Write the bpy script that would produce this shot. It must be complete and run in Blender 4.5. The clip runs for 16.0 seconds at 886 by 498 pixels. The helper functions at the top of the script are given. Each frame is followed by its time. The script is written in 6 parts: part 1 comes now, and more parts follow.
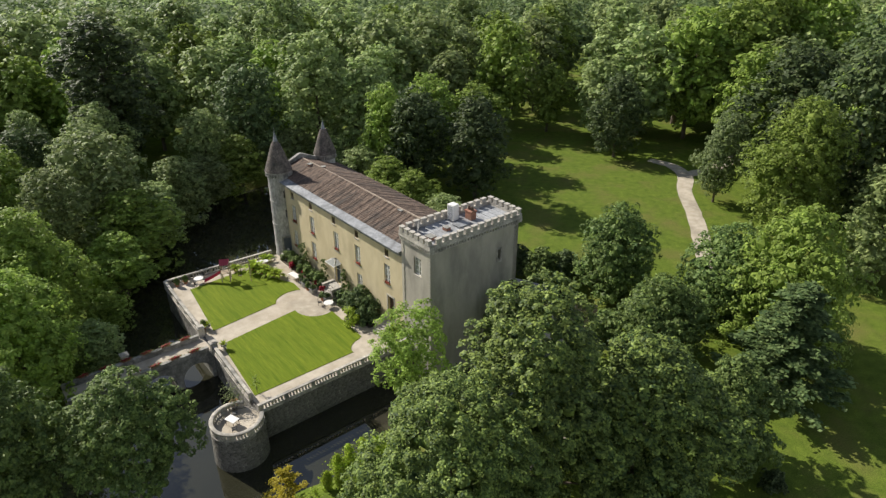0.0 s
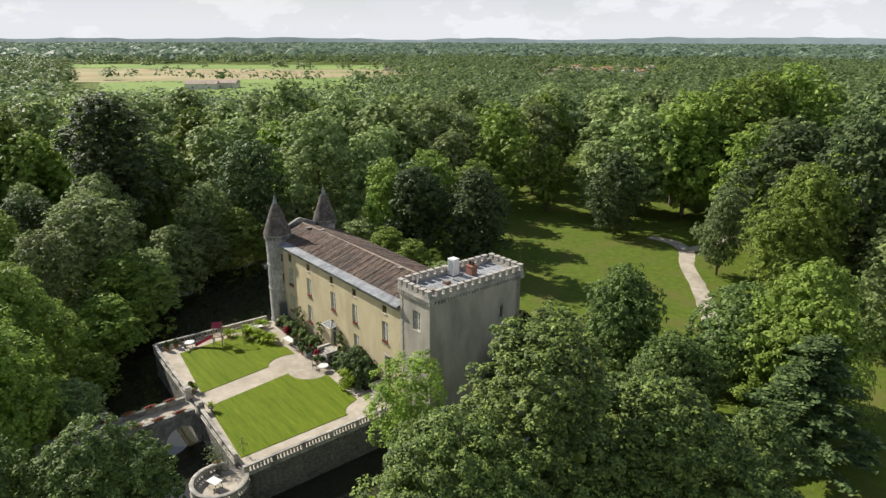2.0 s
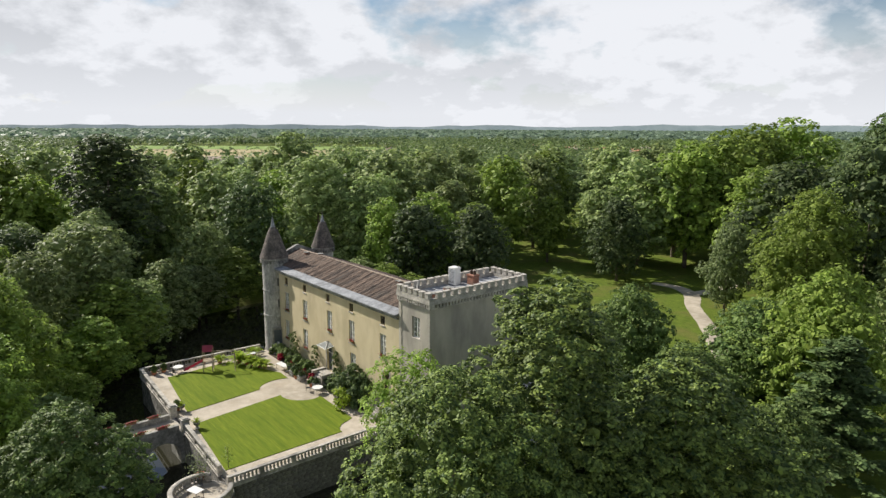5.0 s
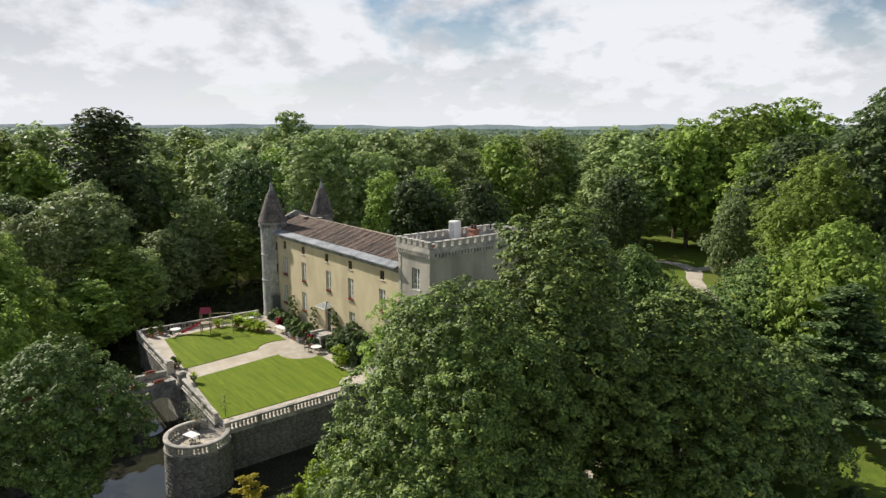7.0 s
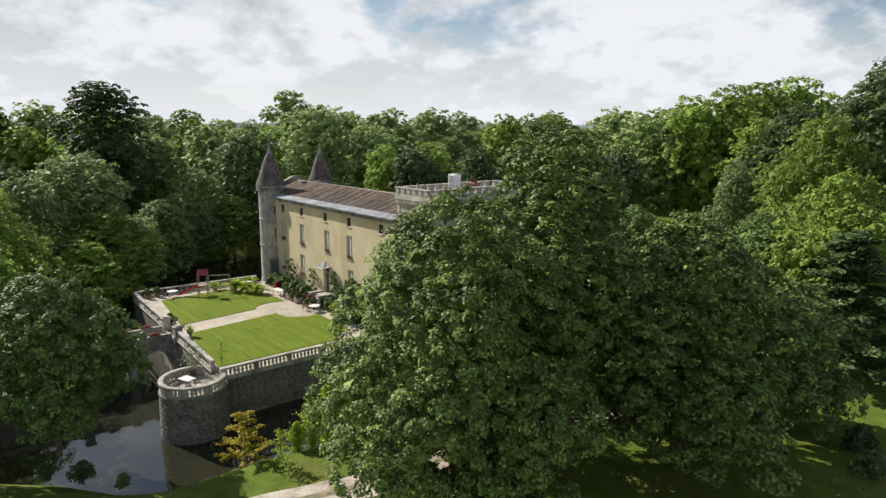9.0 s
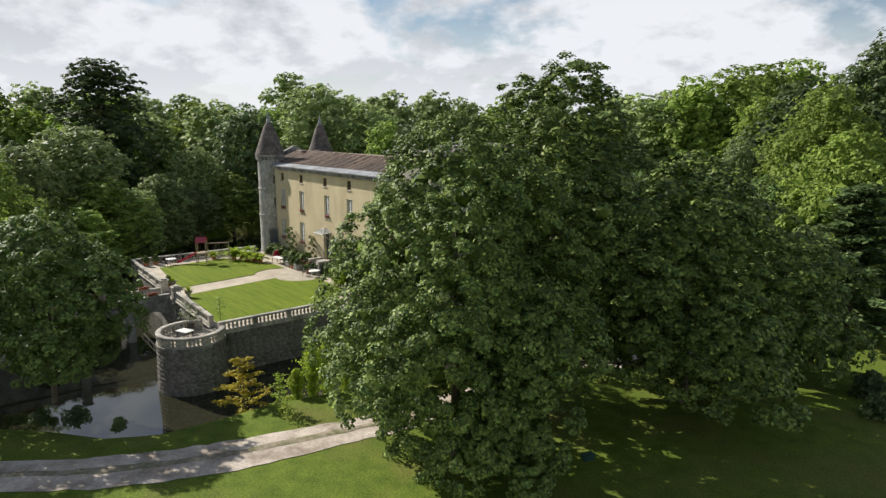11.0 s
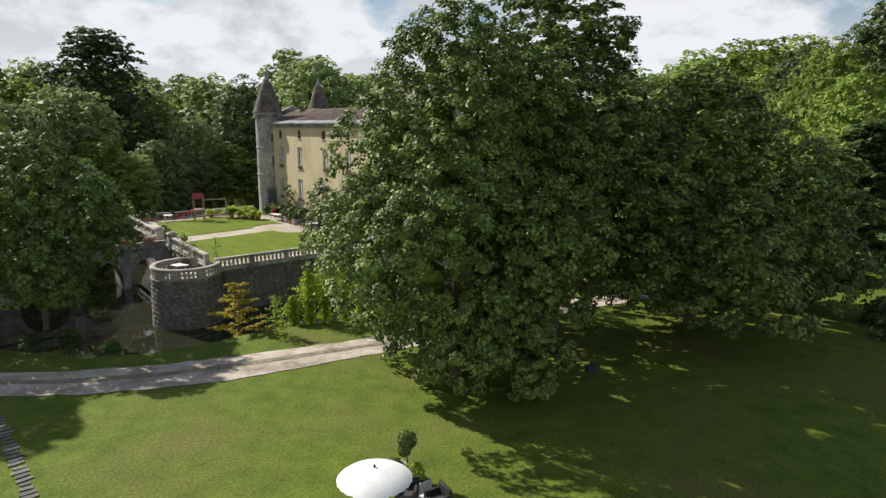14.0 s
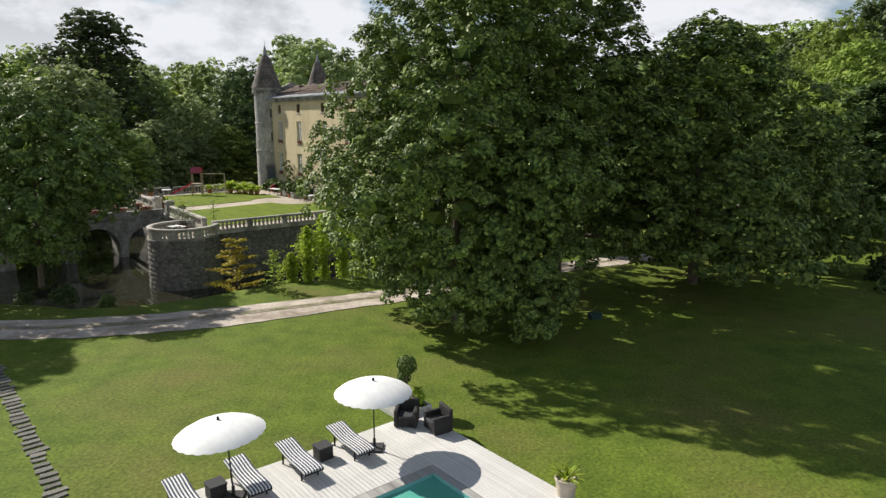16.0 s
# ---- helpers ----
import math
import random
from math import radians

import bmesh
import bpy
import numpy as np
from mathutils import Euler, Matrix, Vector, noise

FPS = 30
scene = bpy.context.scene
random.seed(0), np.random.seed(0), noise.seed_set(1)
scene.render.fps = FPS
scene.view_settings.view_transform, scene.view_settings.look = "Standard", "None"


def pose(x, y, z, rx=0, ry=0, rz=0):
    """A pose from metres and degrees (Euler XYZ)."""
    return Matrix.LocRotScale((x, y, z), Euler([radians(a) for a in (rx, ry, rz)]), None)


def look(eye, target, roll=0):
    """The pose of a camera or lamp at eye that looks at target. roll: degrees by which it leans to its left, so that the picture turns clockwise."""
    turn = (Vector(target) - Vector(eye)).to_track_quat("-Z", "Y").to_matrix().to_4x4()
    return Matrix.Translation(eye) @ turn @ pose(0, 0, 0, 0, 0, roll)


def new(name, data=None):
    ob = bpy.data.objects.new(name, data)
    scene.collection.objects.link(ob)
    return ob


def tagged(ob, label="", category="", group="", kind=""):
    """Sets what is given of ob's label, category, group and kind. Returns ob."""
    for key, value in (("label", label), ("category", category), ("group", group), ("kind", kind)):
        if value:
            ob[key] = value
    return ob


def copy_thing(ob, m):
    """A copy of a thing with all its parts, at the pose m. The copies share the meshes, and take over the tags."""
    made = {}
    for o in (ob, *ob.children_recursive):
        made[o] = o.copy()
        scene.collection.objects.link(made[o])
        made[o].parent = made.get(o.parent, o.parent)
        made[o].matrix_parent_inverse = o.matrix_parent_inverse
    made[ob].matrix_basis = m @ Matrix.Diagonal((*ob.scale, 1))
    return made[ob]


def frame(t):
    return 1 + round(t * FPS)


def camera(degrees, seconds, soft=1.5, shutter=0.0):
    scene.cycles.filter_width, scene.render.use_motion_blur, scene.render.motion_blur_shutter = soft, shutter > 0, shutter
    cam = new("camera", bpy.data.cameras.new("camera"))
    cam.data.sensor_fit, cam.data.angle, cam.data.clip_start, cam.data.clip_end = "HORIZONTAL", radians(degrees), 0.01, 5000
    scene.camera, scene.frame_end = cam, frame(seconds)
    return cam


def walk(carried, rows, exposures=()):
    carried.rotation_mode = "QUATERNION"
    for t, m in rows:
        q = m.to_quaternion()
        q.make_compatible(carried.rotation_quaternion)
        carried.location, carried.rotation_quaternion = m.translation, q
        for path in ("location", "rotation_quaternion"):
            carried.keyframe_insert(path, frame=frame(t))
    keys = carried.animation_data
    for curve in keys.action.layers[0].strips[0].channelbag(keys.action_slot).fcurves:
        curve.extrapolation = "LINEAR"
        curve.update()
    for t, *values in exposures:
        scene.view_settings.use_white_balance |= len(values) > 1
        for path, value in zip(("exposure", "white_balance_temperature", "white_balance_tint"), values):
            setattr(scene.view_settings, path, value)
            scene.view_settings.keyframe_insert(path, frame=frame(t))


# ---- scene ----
cam = camera(68.9, 16.0, soft=1.4)
METRES, EYE, TILT, LEAN, TURN = 36.0, 46.7, -26.8, 0.0, 0.0
ROWS = [
    (0.0, 0.0, 0.0, 0.0, -0.0, -0.0, 0.0),
    (0.5, -0.0005, 0.0153, -0.0342, -0.02, 2.08, -0.05),
    (1.0, -0.0005, 0.0311, -0.0674, -0.03, 4.25, -0.1),
    (1.5, -0.0007, 0.0463, -0.0999, -0.04, 6.41, -0.13),
    (2.0, -0.0015, 0.0618, -0.1327, -0.05, 8.75, -0.17),
    (2.5, -0.0007, 0.079, -0.1674, -0.05, 11.63, -0.22),
    (3.0, -0.0004, 0.0963, -0.2024, -0.06, 14.37, -0.25),
    (3.5, -0.0009, 0.1137, -0.2373, -0.06, 15.93, -0.26),
    (4.0, -0.0023, 0.1312, -0.2733, -0.08, 16.09, -0.27),
    (6.5, -0.0032, 0.2114, -0.4376, -0.08, 16.14, -0.26),
    (7.0, -0.0028, 0.226, -0.468, -0.08, 16.14, -0.26),
    (7.5, -0.0025, 0.2414, -0.4994, -0.08, 16.14, -0.24),
    (8.0, -0.0018, 0.2568, -0.5301, -0.06, 16.13, -0.23),
    (8.5, -0.0013, 0.2729, -0.5606, -0.05, 16.11, -0.21),
    (9.0, -0.001, 0.2875, -0.5893, -0.05, 16.09, -0.2),
    (11.5, -0.0044, 0.3513, -0.7111, -0.0, 15.99, -0.14),
    (12.0, -0.0047, 0.3629, -0.7334, 0.01, 16.0, -0.13),
    (12.5, -0.0043, 0.3745, -0.7557, 0.02, 15.98, -0.11),
    (13.0, -0.0039, 0.3857, -0.7776, 0.03, 15.95, -0.09),
    (13.5, -0.0032, 0.3967, -0.799, 0.04, 15.92, -0.08),
    (14.0, -0.0023, 0.4075, -0.8205, 0.06, 15.89, -0.07),
    (14.5, -0.0018, 0.4175, -0.8405, 0.07, 15.88, -0.06),
    (15.0, -0.002, 0.4271, -0.8591, 0.08, 15.85, -0.04),
    (15.5, -0.0024, 0.4366, -0.8771, 0.09, 15.82, -0.02),
    (16.0, -0.0024, 0.4457, -0.8949, 0.1, 15.78, -0.01),
]
walk(cam, [(t, pose(0, 0, EYE, TILT, LEAN, TURN) @ pose(METRES * x, METRES * y, METRES * z, 90 + pitch, roll, yaw)) for t, x, y, z, yaw, pitch, roll in ROWS])

# ---- sky and sun ----
SUN_FROM = Vector((-0.667, 0.45, 0.6)).normalized()
world = bpy.data.worlds.new("sky")
scene.world = world
world.use_nodes = True
wn, wl = world.node_tree.nodes, world.node_tree.links
wn.clear()
w_out = wn.new("ShaderNodeOutputWorld")
w_bg = wn.new("ShaderNodeBackground")
w_sky = wn.new("ShaderNodeTexSky")
w_sky.sky_type = "NISHITA"
w_sky.sun_disc = False
w_sky.sun_elevation = math.asin(SUN_FROM.z)
w_sky.sun_rotation = math.atan2(SUN_FROM.x, SUN_FROM.y)
w_sky.air_density, w_sky.dust_density = 1.0, 0.4
w_co = wn.new("ShaderNodeTexCoord")
w_xyz = wn.new("ShaderNodeSeparateXYZ")
wl.new(w_co.outputs["Generated"], w_xyz.inputs["Vector"])


def w_math(kind, a, b):
    m = wn.new("ShaderNodeMath")
    m.operation = kind
    for k, v in enumerate((a, b)):
        if isinstance(v, (int, float)):
            m.inputs[k].default_value = v
        else:
            wl.new(v, m.inputs[k])
    return m.outputs[0]


# clouds lie on a flat layer overhead, so they crowd together towards the horizon
w_up = w_math("ADD", w_math("MAXIMUM", w_xyz.outputs["Z"], 0.0), 0.45)
w_flat = wn.new("ShaderNodeCombineXYZ")
wl.new(w_math("DIVIDE", w_xyz.outputs["X"], w_up), w_flat.inputs["X"])
wl.new(w_math("DIVIDE", w_xyz.outputs["Y"], w_up), w_flat.inputs["Y"])

w_flat.inputs["Z"].default_value = 3.7


def w_noise(scale, detail, rough, lo, hi):
    n = wn.new("ShaderNodeTexNoise")
    n.inputs["Scale"].default_value, n.inputs["Detail"].default_value, n.inputs["Roughness"].default_value = scale, detail, rough
    wl.new(w_flat.outputs["Vector"], n.inputs["Vector"])
    r = wn.new("ShaderNodeMapRange")
    r.inputs["From Min"].default_value, r.inputs["From Max"].default_value = lo, hi
    wl.new(n.outputs["Fac"], r.inputs["Value"])
    return r.outputs["Result"]


w_haze = wn.new("ShaderNodeMapRange")
w_haze.inputs["From Min"].default_value, w_haze.inputs["From Max"].default_value = 0.16, 0.02
wl.new(w_xyz.outputs["Z"], w_haze.inputs["Value"])
w_thin = wn.new("ShaderNodeMapRange")
w_thin.inputs["From Min"].default_value, w_thin.inputs["From Max"].default_value = 0.16, 0.6
w_thin.inputs["To Min"].default_value, w_thin.inputs["To Max"].default_value = 1.0, 0.15
wl.new(w_xyz.outputs["Z"], w_thin.inputs["Value"])
w_cover = w_math("MAXIMUM", w_math("MULTIPLY", w_noise(2.7, 10.0, 0.56, 0.36, 0.47), w_thin.outputs["Result"]), w_haze.outputs["Result"])
w_shade = wn.new("ShaderNodeMixRGB")
w_shade.inputs["Color1"].default_value = (6.3, 6.55, 7.0, 1)
w_shade.inputs["Color2"].default_value = (9.8, 10.0, 10.5, 1)
wl.new(w_math("MAXIMUM", w_noise(4.2, 9.0, 0.6, 0.38, 0.55), w_math("MULTIPLY", w_haze.outputs["Result"], 0.8)), w_shade.inputs["Fac"])
w_mix = wn.new("ShaderNodeMixRGB")
wl.new(w_cover, w_mix.inputs["Fac"])
wl.new(w_sky.outputs["Color"], w_mix.inputs["Color1"])
wl.new(w_shade.outputs["Color"], w_mix.inputs["Color2"])
wl.new(w_mix.outputs["Color"], w_bg.inputs["Color"])
w_bg.inputs["Strength"].default_value = 0.069
wl.new(w_bg.outputs["Background"], w_out.inputs["Surface"])

sun = new("sun", bpy.data.lights.new("sun", "SUN"))
sun.data.energy, sun.data.angle, sun.data.color = 5.0, radians(0.6), (1.0, 0.94, 0.84)
sun.matrix_world = look((0, 0, 80), Vector((0, 0, 80)) - SUN_FROM)
scene.view_settings.exposure = 0.35


# ---- materials ----
def surface(name, c1, c2, scale=1.0, c3=None, scale3=0.2, rough=0.85, bump=0.0, bump_scale=20.0, metallic=0.0, vary=0.0, stretch=(1, 1, 1), spec=0.3, lo=0.35, hi=0.65, fine=0.0, amount=0.35):
    m = bpy.data.materials.new(name)
    m.use_nodes = True
    n, l = m.node_tree.nodes, m.node_tree.links
    p = n["Principled BSDF"]
    co = n.new("ShaderNodeTexCoord")
    mp = n.new("ShaderNodeMapping")
    mp.inputs["Scale"].default_value = stretch
    l.new(co.outputs["Object"], mp.inputs["Vector"])

    def tex(s, detail=6.0):
        t = n.new("ShaderNodeTexNoise")
        t.inputs["Scale"].default_value, t.inputs["Detail"].default_value, t.inputs["Roughness"].default_value = s, detail, 0.6
        l.new(mp.outputs["Vector"], t.inputs["Vector"])
        return t

    def ramp(t, a, b):
        r = n.new("ShaderNodeMapRange")
        r.inputs["From Min"].default_value, r.inputs["From Max"].default_value = a, b
        l.new(t.outputs["Fac"], r.inputs["Value"])
        return r.outputs["Result"]

    mix = n.new("ShaderNodeMixRGB")
    mix.inputs["Color1"].default_value, mix.inputs["Color2"].default_value = (*c1, 1), (*c2, 1)
    l.new(ramp(tex(scale), lo, hi), mix.inputs["Fac"])
    out = mix.outputs["Color"]
    if c3:
        m3 = n.new("ShaderNodeMixRGB")
        m3.inputs["Color2"].default_value = (*c3, 1)
        l.new(out, m3.inputs["Color1"])
        l.new(ramp(tex(scale3, 8.0), 0.48, 0.68), m3.inputs["Fac"])
        out = m3.outputs["Color"]
    if fine:
        grain, gm = n.new("ShaderNodeMapRange"), n.new("ShaderNodeMixRGB")
        grain.inputs["From Min"].default_value, grain.inputs["From Max"].default_value = 0.3, 0.7
        grain.inputs["To Min"].default_value, grain.inputs["To Max"].default_value = 1 - amount, 1 + amount
        l.new(tex(fine, 5.0).outputs["Fac"], grain.inputs["Value"])
        gm.blend_type = "MULTIPLY"
        gm.inputs["Fac"].default_value = 1.0
        l.new(out, gm.inputs["Color1"])
        l.new(grain.outputs["Result"], gm.inputs["Color2"])
        out = gm.outputs["Color"]
    if vary:
        oi = n.new("ShaderNodeObjectInfo")
        hs = n.new("ShaderNodeHueSaturation")
        mr = n.new("ShaderNodeMapRange")
        mr.inputs["To Min"].default_value, mr.inputs["To Max"].default_value = 1 - vary, 1 + vary
        l.new(oi.outputs["Random"], mr.inputs["Value"])
        l.new(mr.outputs["Result"], hs.inputs["Value"])
        l.new(out, hs.inputs["Color"])
        out = hs.outputs["Color"]
    l.new(out, p.inputs["Base Color"])
    p.inputs["Roughness"].default_value, p.inputs["Metallic"].default_value = rough, metallic
    p.inputs["Specular IOR Level"].default_value = spec
    if bump:
        b = n.new("ShaderNodeBump")
        b.inputs["Strength"].default_value, b.inputs["Distance"].default_value = bump, 0.05
        l.new(tex(bump_scale, 4.0).outputs["Fac"], b.inputs["Height"])
        l.new(b.outputs["Normal"], p.inputs["Normal"])
    return m


def foliage(name, dark, light, through_amount=0.3, vary=0.28, tone=0.012):
    """Leaves: each leaf its own shade, each plant its own tone, with light coming through."""
    m = bpy.data.materials.new(name)
    m.use_nodes = True
    n, l = m.node_tree.nodes, m.node_tree.links
    p = n["Principled BSDF"]
    geo, oi = n.new("ShaderNodeNewGeometry"), n.new("ShaderNodeObjectInfo")
    mix, hs = n.new("ShaderNodeMixRGB"), n.new("ShaderNodeHueSaturation")
    mix.inputs["Color1"].default_value, mix.inputs["Color2"].default_value = (*dark, 1), (*light, 1)
    l.new(geo.outputs["Random Per Island"], mix.inputs["Fac"])
    co, nz, tuft, mul = n.new("ShaderNodeTexCoord"), n.new("ShaderNodeTexNoise"), n.new("ShaderNodeMapRange"), n.new("ShaderNodeMixRGB")
    nz.inputs["Scale"].default_value, nz.inputs["Detail"].default_value = 0.7, 3.0
    tuft.inputs["From Min"].default_value, tuft.inputs["From Max"].default_value = 0.34, 0.66
    tuft.inputs["To Min"].default_value, tuft.inputs["To Max"].default_value = 0.7, 1.3
    l.new(co.outputs["Object"], nz.inputs["Vector"])
    l.new(nz.outputs["Fac"], tuft.inputs["Value"])
    mul.blend_type = "MULTIPLY"
    mul.inputs["Fac"].default_value = 1.0
    l.new(mix.outputs["Color"], mul.inputs["Color1"])
    l.new(tuft.outputs["Result"], mul.inputs["Color2"])
    l.new(mul.outputs["Color"], hs.inputs["Color"])
    for sock, mid, span in (("Value", 1.0, vary), ("Hue", 0.5, tone * 0.5)):
        mr = n.new("ShaderNodeMapRange")
        mr.inputs["To Min"].default_value, mr.inputs["To Max"].default_value = mid - span, mid + span
        l.new(oi.outputs["Random"], mr.inputs["Value"])
        l.new(mr.outputs["Result"], hs.inputs[sock])
    l.new(hs.outputs["Color"], p.inputs["Base Color"])
    p.inputs["Roughness"].default_value = 0.55
    p.inputs["Specular IOR Level"].default_value = 0.2
    tr, ms = n.new("ShaderNodeBsdfTranslucent"), n.new("ShaderNodeMixShader")
    l.new(hs.outputs["Color"], tr.inputs["Color"])
    ms.inputs["Fac"].default_value = through_amount
    l.new(p.outputs["BSDF"], ms.inputs[1])
    l.new(tr.outputs["BSDF"], ms.inputs[2])
    l.new(ms.outputs["Shader"], n["Material Output"].inputs["Surface"])
    return m


def plain(name, c, rough=0.5, metallic=0.0, spec=0.5):
    return surface(name, tuple(v * 0.93 for v in c), tuple(min(1, v * 1.05) for v in c), 3.0, rough=rough, metallic=metallic, spec=spec)


def water_mat(name, deep, ripple=0.05, scale=1.2, rough=0.03):
    m = surface(name, deep, tuple(v * 1.25 for v in deep), 0.15, rough=rough, bump=ripple, bump_scale=scale, spec=0.9)
    return m


def glass_mat(name):
    m = bpy.data.materials.new(name)
    m.use_nodes = True
    p = m.node_tree.nodes["Principled BSDF"]
    p.inputs["Base Color"].default_value = (0.8, 0.85, 0.85, 1)
    p.inputs["Transmission Weight"].default_value = 1.0
    p.inputs["Roughness"].default_value = 0.02
    return m


GRASS = surface("meadow_grass", (0.072, 0.112, 0.013), (0.137, 0.184, 0.024), 0.8, (0.14, 0.142, 0.036), 0.14, rough=0.9, bump=1.0, bump_scale=5.0, spec=0.15, lo=0.3, hi=0.7, fine=8.0, amount=0.4)
LAWN = surface("mown_lawn", (0.098, 0.15, 0.011), (0.165, 0.212, 0.018), 1.3, (0.135, 0.182, 0.015), 0.7, rough=0.9, bump=0.5, bump_scale=14.0, spec=0.12, stretch=(0.12, 1.6, 1), fine=6.0, amount=0.2)
GRAVEL = surface("pale_gravel", (0.42, 0.36, 0.28), (0.56, 0.5, 0.41), 0.6, (0.33, 0.29, 0.23), 0.25, rough=0.95, bump=0.6, bump_scale=25.0)
TRACK = surface("sandy_track", (0.4, 0.34, 0.28), (0.58, 0.51, 0.44), 0.7, (0.27, 0.22, 0.17), 0.5, rough=0.95, bump=0.8, bump_scale=9.0, fine=5.0, amount=0.2)
RENDER_YELLOW = surface("ochre_limewash", (0.57, 0.475, 0.3), (0.66, 0.565, 0.375), 0.5, (0.5, 0.42, 0.27), 0.35, rough=0.9, bump=0.15, bump_scale=12.0, stretch=(1, 1, 0.5))
STONE = surface("pale_limestone", (0.36, 0.34, 0.3), (0.55, 0.51, 0.45), 0.9, (0.2, 0.19, 0.175), 0.5, rough=0.92, bump=0.5, bump_scale=9.0, fine=4.0)
STONE_GREY = surface("weathered_limestone", (0.22, 0.215, 0.2), (0.4, 0.385, 0.35), 0.9, (0.12, 0.12, 0.11), 0.7, rough=0.93, bump=0.6, bump_scale=8.0, fine=4.0)
TOWER_STONE = surface("pale_tower_limestone", (0.29, 0.285, 0.27), (0.48, 0.465, 0.43), 0.8, (0.17, 0.17, 0.16), 0.6, rough=0.92, bump=0.6, bump_scale=7.0, fine=4.0, stretch=(1, 1, 0.5))
KEEP_STONE = surface("grey_ashlar_render", (0.36, 0.33, 0.28), (0.5, 0.46, 0.39), 0.45, (0.24, 0.225, 0.2), 0.28, rough=0.92, bump=0.3, bump_scale=10.0, stretch=(1, 1, 0.35))
RUBBLE = surface("dark_rubble_stone", (0.14, 0.133, 0.12), (0.28, 0.265, 0.24), 1.4, (0.05, 0.05, 0.045), 0.6, rough=0.95, bump=1.0, bump_scale=3.2, fine=3.0, amount=0.6)
TILE = surface("brown_roof_tile", (0.085, 0.06, 0.048), (0.2, 0.145, 0.112), 1.6, (0.07, 0.06, 0.053), 0.45, rough=0.9, bump=0.8, bump_scale=6.0, stretch=(2.5, 0.6, 1), fine=3.0, amount=0.5)
LEAD = surface("grey_lead", (0.2, 0.21, 0.225), (0.33, 0.34, 0.355), 0.8, (0.14, 0.145, 0.15), 0.5, rough=0.6, bump=0.2, bump_scale=4.0, fine=3.0, amount=0.25)
ZINC = surface("pale_zinc", (0.3, 0.31, 0.325), (0.44, 0.45, 0.465), 0.8, (0.22, 0.22, 0.225), 0.5, rough=0.6, bump=0.2, bump_scale=4.0, fine=3.0, amount=0.2)
SLATE = surface("dark_tower_tile", (0.085, 0.074, 0.065), (0.19, 0.16, 0.138), 2.0, (0.06, 0.056, 0.052), 0.7, rough=0.85, bump=0.8, bump_scale=7.0, fine=6.0, amount=0.5)
BARK = surface("bark", (0.09, 0.07, 0.05), (0.17, 0.14, 0.11), 3.0, rough=0.95, bump=0.8, bump_scale=8.0)
MOAT = water_mat("moat_water", (0.026, 0.026, 0.016), 0.02, 1.5)
POOLWATER = water_mat("pool_water", (0.09, 0.34, 0.27), 0.1, 3.0, 0.04)
GLASS = glass_mat("window_glass")
WHITE = plain("white_paint", (0.78, 0.77, 0.74), 0.45)
BLUEGREY = plain("blue_grey_door_paint", (0.06, 0.075, 0.095), 0.5)
DARKWOOD = surface("dark_brown_wood", (0.05, 0.03, 0.02), (0.1, 0.065, 0.045), 2.0, rough=0.6, bump=0.3, bump_scale=8.0, stretch=(4, 4, 0.5))
# near black, the dimness of the rooms put into the colour
DARKIN = plain("dim_interior", (0.035, 0.032, 0.03), 0.9)
RED = plain("dark_pink_plastic", (0.42, 0.07, 0.12), 0.4)
TERRACOTTA = surface("terracotta", (0.36, 0.15, 0.085), (0.48, 0.23, 0.14), 2.0, rough=0.85, bump=0.2)
BRICK = surface("weathered_brick", (0.25, 0.11, 0.075), (0.38, 0.2, 0.14), 3.0, (0.14, 0.1, 0.08), 1.0, rough=0.92, bump=0.6, bump_scale=12.0)

LEAF_MID = foliage("leaf_mid_green", (0.06, 0.108, 0.03), (0.22, 0.295, 0.08), 0.24, 0.1, 0.012)
LEAF_LIMETREE = foliage("leaf_lime_tree", (0.038, 0.075, 0.024), (0.255, 0.33, 0.074), 0.12, 0.05, 0.006)
LEAF_DARK = foliage("leaf_dark_green", (0.05, 0.085, 0.032), (0.17, 0.225, 0.085), 0.3)
LEAF_WOOD = foliage("leaf_woodland_green", (0.16, 0.225, 0.08), (0.4, 0.475, 0.185), 0.4)
LEAF_LIGHT = foliage("leaf_light_green", (0.145, 0.22, 0.04), (0.34, 0.44, 0.09), 0.4)
LEAF_GREY = foliage("leaf_silver_green", (0.12, 0.165, 0.065), (0.26, 0.32, 0.13), 0.35, 0.1)
LEAF_YELLOW = foliage("leaf_golden", (0.3, 0.26, 0.015), (0.52, 0.44, 0.035), 0.4, 0.05)
LEAF_LIME = foliage("leaf_lime", (0.27, 0.38, 0.035), (0.48, 0.58, 0.09), 0.5, 0.05)
# far greens lean blue to stand for haze, most at the horizon
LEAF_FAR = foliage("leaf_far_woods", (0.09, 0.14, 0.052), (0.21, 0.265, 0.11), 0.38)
LEAF_HAZED = foliage("leaf_horizon_haze_tint", (0.105, 0.155, 0.11), (0.21, 0.27, 0.19), 0.4)
PETAL_RED = foliage("red_petals", (0.32, 0.01, 0.03), (0.52, 0.04, 0.07), 0.2, 0.1, 0.0)


# ---- building blocks ----
def mesh_of(name, bm, material):
    me = bpy.data.meshes.new(name)
    bm.normal_update()
    bm.to_mesh(me)
    bm.free()
    me.materials.append(material)
    me.shade_smooth()
    me.set_sharp_from_angle(angle=radians(38))
    return me


